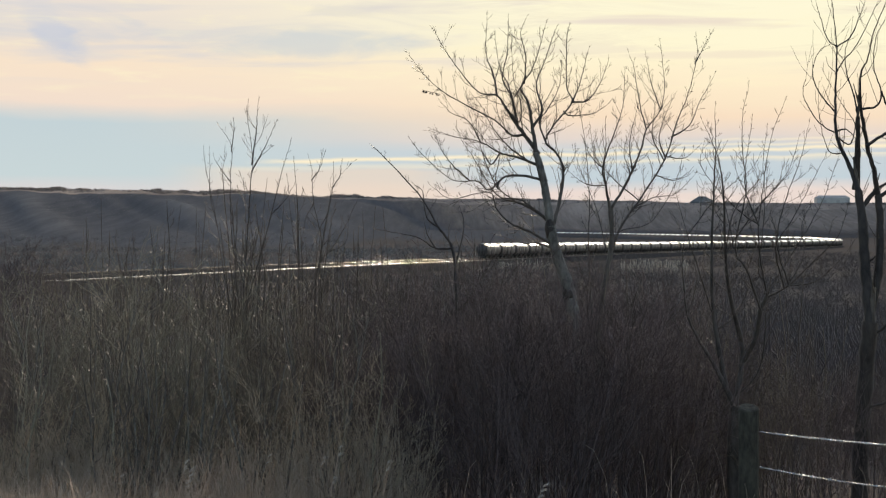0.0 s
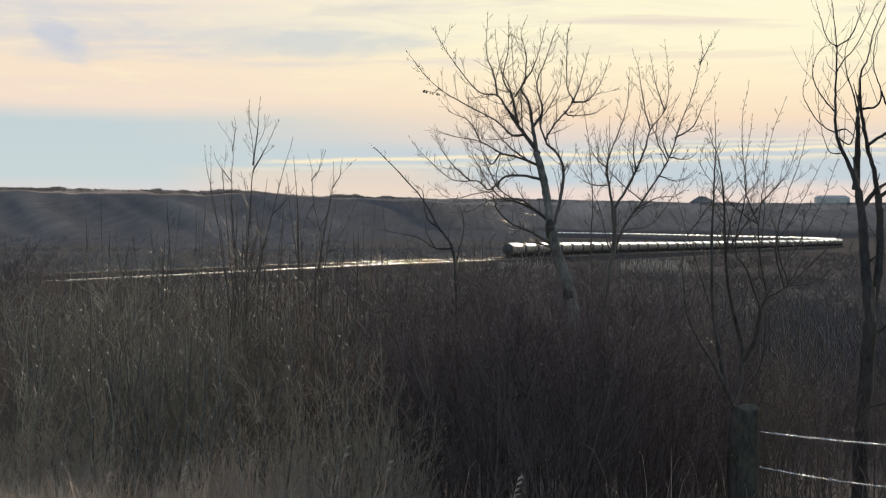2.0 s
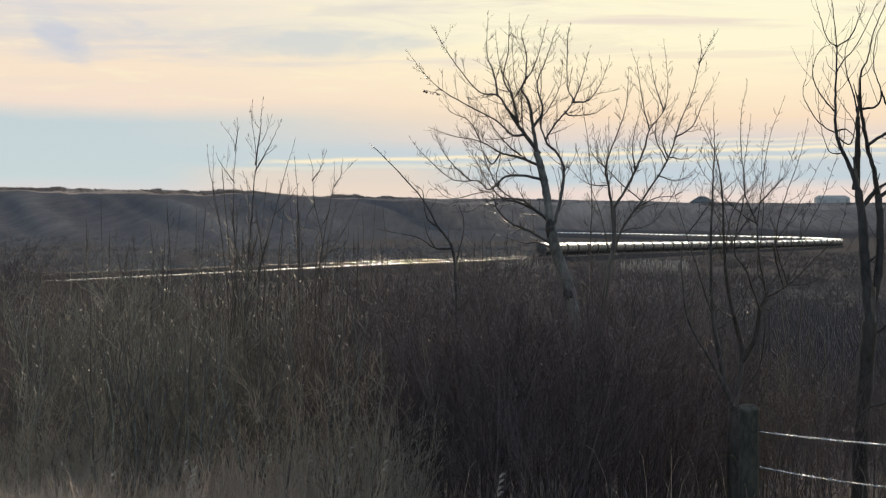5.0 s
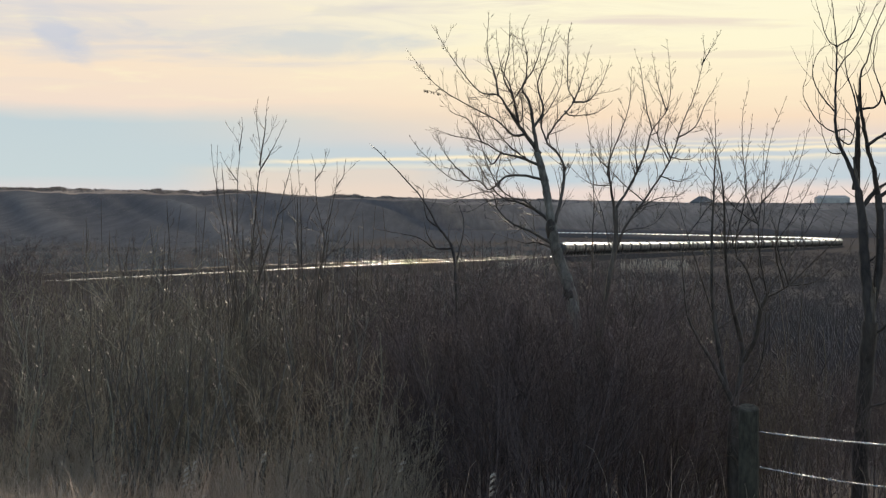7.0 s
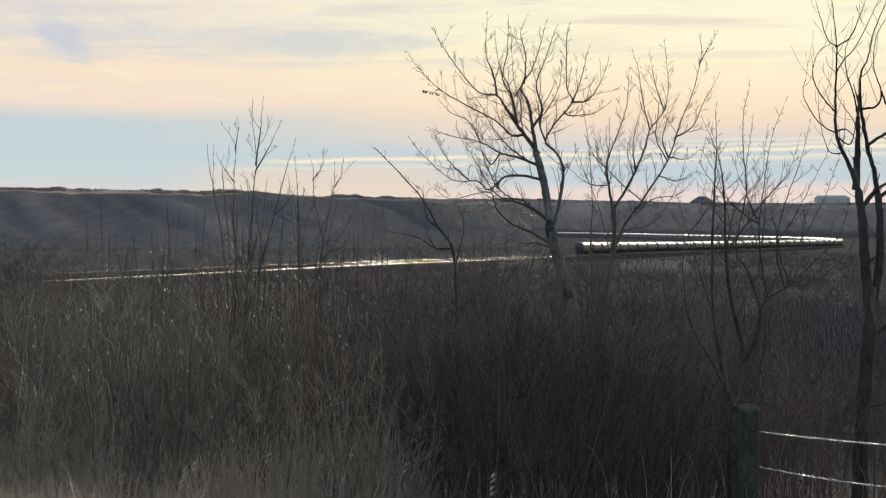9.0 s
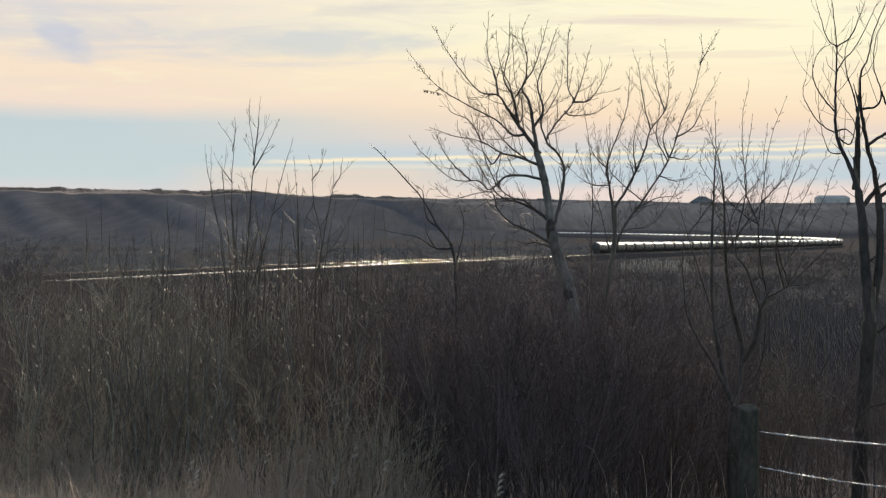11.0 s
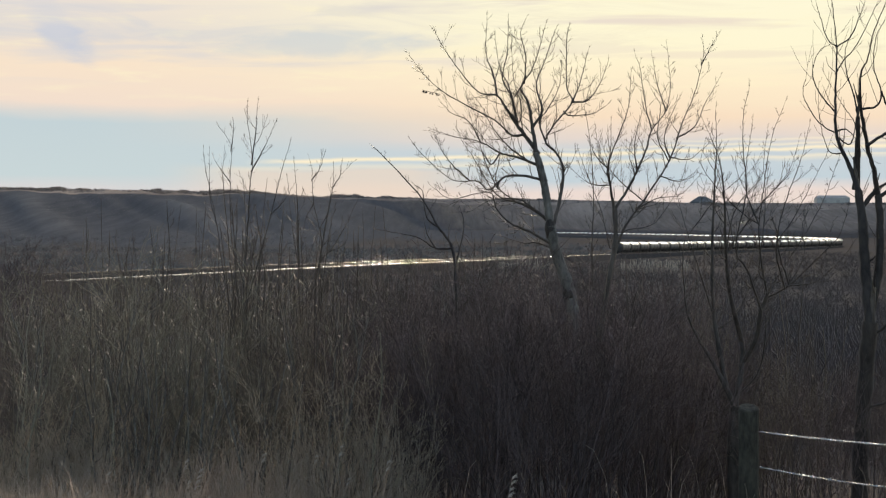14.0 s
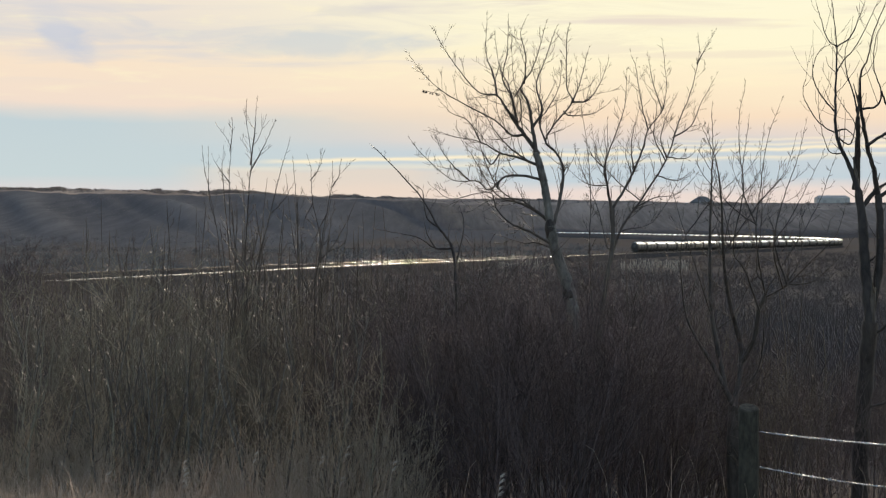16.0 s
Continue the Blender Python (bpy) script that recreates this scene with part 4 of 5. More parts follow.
poplar.limb(0.0107, 0.0083, (-0.03, -0.01, 1.87), (-0.07, -0.08, 1.70), (-0.01, -0.15, 1.54), (0.09, -0.20, 1.57), (0.12, -0.26, 1.72))
poplar.limb(0.0107, 0.0083, (-0.05, -0.01, 1.63), (0.22, 0.07, 1.72), (0.34, 0.14, 1.95), (0.43, 0.20, 2.13), (0.46, 0.23, 2.23), (0.41, 0.25, 2.27), (0.36, 0.26, 2.24))
poplar.limb(0.0089, 0.0055, (0.00, -0.01, 2.18), (0.23, -0.10, 2.16), (0.32, -0.21, 1.90), (0.36, -0.30, 1.68))
poplar.limb(0.0107, 0.0033, (0.11, -0.02, 2.94), (0.05, -0.00, 2.97), (-0.04, 0.07, 3.38), (-0.22, 0.15, 3.85), (-0.29, 0.19, 4.06))
poplar.limb(0.0089, 0.0033, (0.12, -0.02, 3.00), (0.24, -0.04, 3.14), (0.56, -0.10, 3.23), (0.83, -0.17, 3.65), (0.92, -0.22, 3.99))
poplar.limb(0.0089, 0.0033, (0.28, 0.03, 3.65), (0.34, 0.01, 3.78), (0.27, -0.01, 4.04), (0.34, -0.03, 4.27))
poplar.limb(0.0089, 0.0033, (0.46, 0.13, 3.48), (0.20, 0.24, 3.72), (-0.02, 0.35, 3.99), (-0.07, 0.44, 4.29))
poplar.limb(0.0089, 0.0033, (0.72, 0.17, 4.54), (0.60, 0.03, 4.83), (0.53, -0.09, 5.10))
poplar.limb(0.0089, 0.0033, (0.76, 0.21, 3.95), (0.61, 0.08, 4.24), (0.63, -0.05, 4.56), (0.53, -0.13, 4.73))
poplar.done()

multi = Tree("poplar_tree", "bare many-stemmed young poplar beside the fence post", at_ground(2.49, 15.00), M["poplar_bark"], M["twig"], 13, 0.16, 0.05, 1, fine=0.0018, shoots=0.4)
multi.root.location.z = -0.65
multi.limb(0.0651, 0.0477, (-0.02, 0.00, 0.00), (-0.04, -0.03, 0.53), (-0.03, -0.04, 0.81))
multi.limb(0.0259, 0.0061, (-0.03, -0.04, 0.81), (-0.19, 0.02, 1.14), (-0.30, 0.06, 1.33), (-0.41, 0.11, 1.57), (-0.45, 0.18, 2.00), (-0.43, 0.21, 2.21))
multi.limb(0.0259, 0.0036, (-0.10, 0.02, 0.98), (-0.19, 0.12, 1.57), (-0.19, 0.22, 2.15), (-0.16, 0.31, 2.68), (-0.14, 0.36, 3.02), (-0.14, 0.41, 3.33))
multi.limb(0.0259, 0.0203, (-0.03, -0.04, 0.81), (0.05, 0.08, 1.19), (0.05, 0.14, 1.35))
multi.limb(0.0241, 0.0028, (0.05, 0.14, 1.35), (-0.07, 0.02, 1.76), (-0.13, -0.10, 2.19), (-0.17, -0.24, 2.66), (-0.24, -0.32, 2.94), (-0.35, -0.39, 3.16))
multi.limb(0.0241, 0.0182, (0.04, 0.08, 1.15), (0.15, 0.02, 1.38), (0.18, -0.04, 1.62), (0.23, -0.07, 1.75))
multi.limb(0.0098, 0.0028, (0.18, -0.07, 1.62), (0.04, -0.18, 1.96), (-0.07, -0.25, 2.15), (-0.01, -0.41, 2.61), (-0.06, -0.53, 2.98), (-0.07, -0.62, 3.25), (-0.04, -0.68, 3.42))
multi.limb(0.0088, 0.0028, (0.23, -0.07, 1.75), (0.16, -0.15, 2.05), (0.13, -0.22, 2.34), (0.15, -0.29, 2.62), (0.19, -0.40, 3.03), (0.28, -0.48, 3.31))
multi.limb(0.0077, 0.0028, (0.12, -0.29, 2.34), (0.02, -0.23, 2.62), (0.03, -0.18, 2.86), (0.09, -0.10, 3.19))
multi.limb(0.0098, 0.0028, (0.22, -0.07, 1.73), (0.40, -0.15, 1.84), (0.59, -0.25, 2.05), (0.76, -0.34, 2.24), (0.82, -0.42, 2.47))
multi.limb(0.0088, 0.0028, (0.38, -0.25, 1.84), (0.28, -0.24, 2.20), (0.36, -0.23, 2.57), (0.48, -0.22, 2.90), (0.54, -0.21, 3.15))
multi.limb(0.0077, 0.0024, (0.36, -0.15, 1.82), (0.27, -0.24, 2.15), (0.39, -0.31, 2.38), (0.52, -0.39, 2.66), (0.62, -0.46, 2.88))
multi.limb(0.0077, 0.0024, (0.38, -0.25, 1.84), (0.58, -0.29, 1.87), (0.76, -0.34, 2.03), (0.91, -0.38, 2.24))
multi.limb(0.0109, 0.0041, (0.00, 0.08, 0.88), (0.20, 0.06, 1.14), (0.24, 0.04, 1.57), (0.26, 0.03, 1.74))
multi.limb(0.0066, 0.0024, (0.12, -0.29, 2.34), (-0.06, -0.22, 2.48), (-0.32, -0.08, 2.81), (-0.31, -0.03, 2.98))
multi.limb(0.0066, 0.0024, (-0.12, -0.10, 2.15), (-0.04, -0.07, 2.48), (0.16, -0.04, 2.72), (0.20, -0.03, 2.80))
multi.limb(0.0055, 0.0024, (0.14, -0.29, 2.53), (0.30, -0.41, 2.71), (0.36, -0.46, 2.81))
multi.limb(0.0077, 0.0028, (-0.19, 0.12, 1.57), (-0.33, 0.04, 1.96), (-0.46, -0.04, 2.34), (-0.55, -0.10, 2.63))
multi.limb(0.0055, 0.0024, (-0.43, -0.04, 2.26), (-0.24, -0.15, 2.53), (-0.04, -0.24, 2.73))
multi.limb(0.0066, 0.0024, (-0.12, -0.10, 2.11), (-0.06, -0.07, 2.19), (-0.11, 0.03, 2.51), (-0.17, 0.14, 2.82), (-0.19, 0.23, 3.08))
multi.limb(0.0066, 0.0024, (-0.11, -0.07, 2.12), (0.16, 0.05, 2.47), (0.34, 0.12, 2.67), (0.46, 0.17, 2.82), (0.54, 0.23, 3.04))
multi.limb(0.0077, 0.0024, (0.20, -0.15, 1.87), (0.15, -0.12, 1.96), (0.20, -0.03, 2.29), (0.23, 0.05, 2.58), (0.23, 0.13, 2.87), (0.27, 0.20, 3.13))
multi.limb(0.0066, 0.0024, (0.21, -0.15, 1.78), (0.46, -0.03, 2.12), (0.69, 0.09, 2.47), (0.85, 0.20, 2.82), (0.93, 0.26, 3.04))
multi.limb(0.0055, 0.0024, (-0.41, 0.11, 1.57), (-0.33, 0.17, 1.86), (-0.35, 0.23, 2.15), (-0.28, 0.30, 2.44))
multi.limb(0.0055, 0.0024, (0.05, 0.08, 1.19), (0.15, 0.20, 1.47), (0.16, 0.32, 1.75), (0.23, 0.42, 2.01))
multi.limb(0.0055, 0.0024, (-0.30, 0.06, 1.33), (-0.46, 0.11, 1.42), (-0.57, 0.18, 1.66), (-0.60, 0.25, 1.92))
multi.limb(0.0055, 0.0024, (-0.17, 0.12, 1.45), (-0.01, 0.08, 1.57), (0.12, 0.01, 1.86), (0.31, -0.04, 2.00), (0.42, -0.10, 2.21))
multi.limb(0.0055, 0.0024, (0.37, -0.29, 1.84), (0.51, -0.20, 2.10), (0.51, -0.12, 2.34), (0.62, -0.05, 2.55))
multi.done()

willow = Tree("willow_tree", "dark bare willow with long arching shoots", at_ground(3.30, 14.00), M["willow_bark"], M["twig"], 14, 0.5, 0.15, 0, 0.6, fine=0.0022)
willow.root.location.z = -0.50
willow.limb(0.0643, 0.0623, (-0.02, 0.00, -0.04), (-0.01, -0.04, 0.49), (0.02, -0.09, 1.12), (0.04, -0.12, 1.43))
willow.limb(0.0454, 0.0303, (0.04, -0.12, 1.43), (0.02, -0.04, 1.83), (0.01, 0.02, 2.18), (-0.01, 0.07, 2.46))
willow.limb(0.0416, 0.0284, (0.05, -0.04, 1.47), (0.14, 0.01, 1.87), (0.16, 0.06, 2.18), (0.15, 0.09, 2.42))
willow.limb(0.0224, 0.0057, (-0.01, 0.07, 2.46), (-0.07, 0.16, 2.68), (-0.14, 0.25, 2.89), (-0.13, 0.37, 3.19), (-0.09, 0.49, 3.52), (-0.08, 0.58, 3.76), (-0.09, 0.67, 4.02))
willow.limb(0.0322, 0.0170, (-0.01, 0.16, 2.50), (-0.01, 0.10, 2.81), (-0.02, 0.05, 3.04))
willow.limb(0.0210, 0.0151, (0.15, 0.09, 2.42), (0.10, 0.04, 2.63), (0.05, 0.01, 2.78), (-0.01, -0.05, 3.03))
willow.limb(0.0071, 0.0038, (-0.07, 0.58, 3.65), (0.05, 0.61, 3.74), (0.13, 0.64, 3.91), (0.18, 0.67, 4.03))
willow.limb(0.0071, 0.0038, (-0.10, 0.49, 3.42), (-0.04, 0.50, 3.52), (0.08, 0.53, 3.66), (0.23, 0.57, 3.95), (0.29, 0.59, 4.03))
willow.limb(0.0059, 0.0038, (-0.07, 0.58, 3.65), (-0.15, 0.56, 3.71), (-0.22, 0.53, 3.89), (-0.25, 0.51, 3.98))
willow.limb(0.0071, 0.0038, (-0.13, 0.37, 3.10), (-0.25, 0.40, 3.26), (-0.30, 0.43, 3.42), (-0.25, 0.45, 3.59), (-0.15, 0.47, 3.66))
willow.limb(0.0059, 0.0038, (-0.11, 0.37, 2.92), (-0.26, 0.35, 3.01), (-0.38, 0.33, 3.19), (-0.40, 0.32, 3.28), (-0.38, 0.31, 3.36))
willow.limb(0.0083, 0.0038, (-0.02, 0.05, 3.04), (-0.04, 0.10, 3.21), (-0.09, 0.14, 3.40), (-0.09, 0.19, 3.58), (-0.04, 0.22, 3.70))
willow.limb(0.0107, 0.0057, (-0.01, -0.05, 3.03), (-0.05, -0.15, 3.33), (-0.01, -0.21, 3.47), (0.02, -0.28, 3.66), (0.09, -0.37, 3.88))
willow.limb(0.0095, 0.0038, (-0.03, -0.15, 3.09), (0.07, -0.18, 3.11), (0.10, -0.21, 3.21), (0.03, -0.26, 3.40), (0.03, -0.32, 3.62), (0.09, -0.36, 3.76))
willow.limb(0.0119, 0.0114, (0.03, -0.05, 2.81), (0.21, 0.02, 2.92), (0.33, 0.06, 2.96))
willow.limb(0.0095, 0.0057, (-0.11, 0.37, 2.95), (-0.05, 0.36, 2.96), (0.01, 0.35, 2.91))
willow.limb(0.0142, 0.0189, (0.15, 0.09, 2.40), (0.26, 0.06, 2.49), (0.40, 0.01, 2.65))
willow.limb(0.0196, 0.0189, (0.01, 0.07, 2.32), (0.09, 0.10, 2.41), (0.15, 0.13, 2.47))
willow.limb(0.0095, 0.0076, (0.03, 0.02, 1.86), (0.14, 0.04, 1.96), (0.25, 0.05, 2.04))
willow.limb(0.0142, 0.0114, (0.03, -0.12, 1.31), (0.14, -0.16, 1.39), (0.26, -0.23, 1.55))
willow.limb(0.0119, 0.0114, (-0.00, -0.09, 0.75), (0.17, -0.08, 0.79), (0.34, -0.07, 0.84))
willow.limb(0.0071, 0.0038, (-0.14, 0.25, 2.89), (-0.03, 0.27, 2.84), (0.01, 0.29, 3.00), (-0.06, 0.31, 3.12), (-0.12, 0.33, 3.22))
willow.limb(0.0059, 0.0038, (-0.09, 0.25, 2.76), (-0.20, 0.22, 2.77), (-0.27, 0.17, 2.90), (-0.31, 0.13, 3.06))
willow.limb(0.0095, 0.0057, (0.09, -0.26, 3.21), (0.16, -0.24, 3.06), (0.26, -0.22, 3.00))
willow.done()

sapling_a = Tree("sapling", "thin bare sapling rising out of the thicket", at_ground(-1.97, 18.00), M["grey_bark"], M["twig"], 15, 0.11, 0.055, 0, fine=0.0023, shoots=0.36, bushy=3)
sapling_a.root.location.z = -1.16
sapling_a.limb(0.0132, 0.0095, (0.00, 0.00, 0.00), (-0.07, 0.11, 1.14), (-0.07, 0.21, 2.28))
sapling_a.limb(0.0084, 0.0034, (-0.07, 0.21, 2.28), (0.00, -0.04, 2.86), (0.05, -0.24, 3.31), (0.08, -0.34, 3.53), (0.05, -0.5, 3.88), (0.06, -0.58, 4.05))
sapling_a.limb(0.0084, 0.0029, (0.07, -0.34, 3.47), (0.11, -0.27, 3.82), (0.11, -0.23, 3.95), (0.12, -0.20, 4.09))
sapling_a.limb(0.0084, 0.0029, (0.07, -0.34, 3.40), (0.21, -0.43, 3.64), (0.32, -0.51, 3.86))
sapling_a.limb(0.0084, 0.0029, (-0.04, -0.04, 2.29), (-0.18, 0.14, 2.69), (-0.23, 0.39, 3.27), (-0.24, 0.57, 3.69), (-0.38, 0.67, 3.91))
sapling_a.limb(0.0070, 0.0029, (-0.24, 0.57, 3.65), (-0.21, 0.50, 3.81), (-0.20, 0.45, 3.93))
sapling_a.limb(0.0070, 0.0029, (-0.25, 0.57, 3.32), (-0.36, 0.63, 3.46), (-0.43, 0.67, 3.57))
sapling_a.limb(0.0084, 0.0029, (-0.08, 0.21, 1.47), (-0.30, 0.37, 2.40), (-0.37, 0.44, 2.86), (-0.50, 0.54, 3.45), (-0.53, 0.57, 3.64))
sapling_a.limb(0.0070, 0.0029, (-0.37, 0.44, 2.86), (-0.46, 0.55, 3.19), (-0.48, 0.68, 3.64))
sapling_a.limb(0.0070, 0.0029, (-0.04, -0.04, 2.29), (-0.05, 0.22, 2.86), (-0.09, 0.40, 3.27), (-0.13, 0.45, 3.38))
sapling_a.limb(0.0084, 0.0029, (-0.07, 0.21, 1.94), (0.20, -0.01, 2.86), (0.36, -0.15, 3.43), (0.44, -0.21, 3.68))
sapling_a.limb(0.0056, 0.0029, (0.24, -0.15, 2.97), (0.39, -0.18, 3.12), (0.46, -0.20, 3.24))
sapling_a.limb(0.0056, 0.0029, (0.08, -0.01, 2.40), (0.17, 0.06, 2.75), (0.20, 0.09, 2.90))
sapling_a.done()

sapling_b = Tree("sapling", "thin bushy bare sapling rising out of the thicket", at_ground(-1.32, 18.50), M["grey_bark"], M["twig"], 16, 0.11, 0.055, 0, fine=0.0023, shoots=0.36, bushy=3)
sapling_b.root.location.z = -1.24
sapling_b.limb(0.0116, 0.0088, (0.00, 0.00, 0.00), (-0.02, -0.03, 1.18), (0.00, -0.07, 2.36))
sapling_b.limb(0.0079, 0.0030, (0.00, -0.07, 2.36), (0.06, -0.07, 2.77), (-0.02, -0.08, 3.18), (-0.04, -0.09, 3.53), (-0.06, -0.09, 3.62))
sapling_b.limb(0.0086, 0.0030, (0.03, -0.07, 2.52), (0.10, -0.10, 2.94), (0.18, -0.14, 3.35), (0.19, -0.15, 3.55))
sapling_b.limb(0.0072, 0.0030, (-0.04, -0.09, 3.42), (0.04, -0.09, 3.53), (0.09, -0.10, 3.68))
sapling_b.limb(0.0072, 0.0030, (0.19, -0.15, 3.35), (0.26, -0.16, 3.47), (0.27, -0.17, 3.57))
sapling_b.limb(0.0072, 0.0030, (-0.00, -0.07, 2.12), (-0.18, -0.00, 2.53), (-0.27, 0.07, 3.06), (-0.31, 0.13, 3.43))
sapling_b.limb(0.0072, 0.0030, (-0.18, -0.00, 2.53), (-0.18, -0.09, 2.94), (-0.19, -0.17, 3.29), (-0.21, -0.24, 3.60))
sapling_b.limb(0.0072, 0.0030, (0.04, -0.10, 2.56), (0.24, -0.06, 2.82), (0.42, -0.01, 3.19))
sapling_b.limb(0.0057, 0.0030, (-0.02, -0.09, 3.18), (-0.10, -0.17, 3.00), (-0.12, -0.27, 2.79))
sapling_b.limb(0.0057, 0.0030, (0.12, -0.14, 3.06), (0.01, -0.18, 2.82), (-0.06, -0.22, 2.62))
sapling_b.limb(0.0057, 0.0030, (0.12, -0.06, 2.67), (0.31, -0.10, 2.77), (0.34, -0.13, 3.00))
sapling_b.done()

leaning = Tree("sapling", "leaning bare sapling with one long bowed shoot", at_ground(0.17, 17.00), M["dark_bark"], M["twig"], 17, 0.1, 0.10, 0, fine=0.0018, shoots=0.25, bushy=2)
leaning.root.location.z = -1.01
leaning.limb(0.011, 0.0125, (0.00, 0.00, 0.00), (-0.02, 0.01, 1.35), (-0.05, 0.01, 2.16))
leaning.limb(0.0185, 0.0075, (-0.05, 0.01, 2.16), (-0.08, 0.10, 2.49), (-0.22, 0.17, 2.70), (-0.38, 0.26, 2.98), (-0.63, 0.36, 3.26), (-0.85, 0.44, 3.48))
leaning.limb(0.0115, 0.0045, (-0.22, 0.17, 2.70), (-0.33, 0.23, 2.79), (-0.37, 0.33, 3.04), (-0.45, 0.37, 3.11))
leaning.limb(0.0115, 0.0045, (-0.08, 0.10, 2.49), (-0.24, 0.07, 2.49), (-0.43, 0.03, 2.60), (-0.79, -0.04, 2.67))
leaning.limb(0.0095, 0.004, (-0.06, 0.10, 2.26), (0.03, 0.21, 2.70), (-0.01, 0.25, 2.90))
leaning.limb(0.0095, 0.004, (-0.24, 0.03, 2.49), (-0.32, 0.06, 2.62), (-0.35, 0.08, 2.74))
leaning.limb(0.0095, 0.004, (-0.04, 0.01, 1.84), (0.27, 0.09, 2.32), (0.29, 0.13, 2.56))
leaning.done()


def young_sapling(x, d, height, seed, tilt=0.12, skin="twig", girth=0.0088):
    sapling = Tree("sapling", "thin young bare sapling standing in the thicket", at_ground(x, d, 0.03), M[skin], M["twig"], seed, 0.13, 0.09, 0, 0.3, "young saplings", shoots=0.32, bushy=4)
    rnd = random.Random(seed)
    for k in range(rnd.randint(1, 3)):
        lean, bow, h = rnd.uniform(-tilt, tilt), rnd.uniform(-0.08, 0.08) * min(1.0, 0.0088 / girth) ** 4, height * rnd.uniform(0.75, 1.0)
        sapling.limb(girth, 0.0042, (0, 0, 0), (lean * h * 0.4 + bow, rnd.uniform(-0.1, 0.1), h * 0.4), (lean * h * 0.75 - bow, 0, h * 0.75), (lean * h, 0.05, h))
    sapling.done()


for seed, (x, d, height) in enumerate(((-3.80, 19.5, 3.4), (-3.45, 19.0, 3.2), (-3.2, 20.2, 3.45), (-2.95, 19.0, 3.0), (-2.85, 19.8, 3.35), (-2.65, 20.5, 3.2),
                                       (-0.75, 19.5, 2.8), (-0.95, 18.8, 2.6), (-0.45, 20.0, 2.75), (0.12, 19.0, 2.6), (0.55, 18.5, 2.55), (2.75, 20.0, 2.6), (4.5, 21.0, 2.2))):
    young_sapling(x, d, height, 300 + seed)
for seed, (x, d, height) in enumerate(((-2.28, 18.2, 3.2), (-2.12, 18.6, 3.5), (-1.98, 18.0, 3.0), (-1.78, 18.4, 3.1), (-1.62, 18.1, 2.9), (-1.5, 18.6, 3.1),
                                       (-1.4, 18.3, 3.25), (-1.22, 18.0, 3.0), (-1.1, 18.7, 3.2), (-0.98, 18.3, 2.9))):
    young_sapling(x, d, height, 500 + seed, 0.07)
place = random.Random(77)
for seed in range(22):
    d = place.uniform(18.5, 20.5)
    s = place.choice((place.uniform(-0.2, -0.135), place.uniform(-0.06, 0.045), place.uniform(-0.06, 0.045)))
    young_sapling(s * d, d, place.uniform(2.6, 3.25), 420 + seed)
for seed in range(20):
    d = place.uniform(18.0, 20.5)
    young_sapling(place.uniform(-0.205, -0.09) * d, d, place.uniform(2.7, 3.5), 560 + seed, 0.09)
for seed in range(30):
    d = place.uniform(18.0, 22.0)
    young_sapling(place.uniform(0.06, 0.225) * d, d, place.uniform(1.9, 2.9), 600 + seed, 0.25, "shrub_twig" if seed % 3 == 0 else "twig")
for seed in range(18):
    d = place.uniform(17.8, 19.0)
    young_sapling(place.uniform(-0.135, -0.052) * d, d, place.uniform(2.8, 3.6), 760 + seed, 0.1)
for seed in range(30):
    d = place.uniform(15.0, 18.5)
    young_sapling(place.uniform(-0.25, 0.02) * d, d, place.uniform(1.3, 2.1), 340 + seed, 0.4, "aspen_bark")
for seed in range(40):
    d = place.uniform(13.4, 15.0)
    young_sapling(place.uniform(-0.25, -0.04) * d, d, place.uniform(1.3, 2.3), 700 + seed, 0.24, ("aspen_bark", "lightened_twig", "grey_bark")[seed % 3], 0.0115)


# ---- thicket in front ----
def shrub_stems(root, seed, stems, spread, material, fine):
    rnd = random.Random(seed)
    for i in range(stems):
        tubes = Tubes()
        a, r = rnd.uniform(0, 6.283), rnd.uniform(0.0, 0.22)
        lean = rnd.uniform(0.05, spread)
        way = Vector((math.cos(a) * lean, math.sin(a) * lean, 1.0))
        spray(tubes, rnd, Vector((math.cos(a) * r, math.sin(a) * r, -0.03)), way, rnd.uniform(0.72, 1.05), rnd.uniform(0.0022, 0.0046), 2, 4, 0.10, 0.36, fine, 0.9, 0.0008)
        tubes.made("stem", material, root)


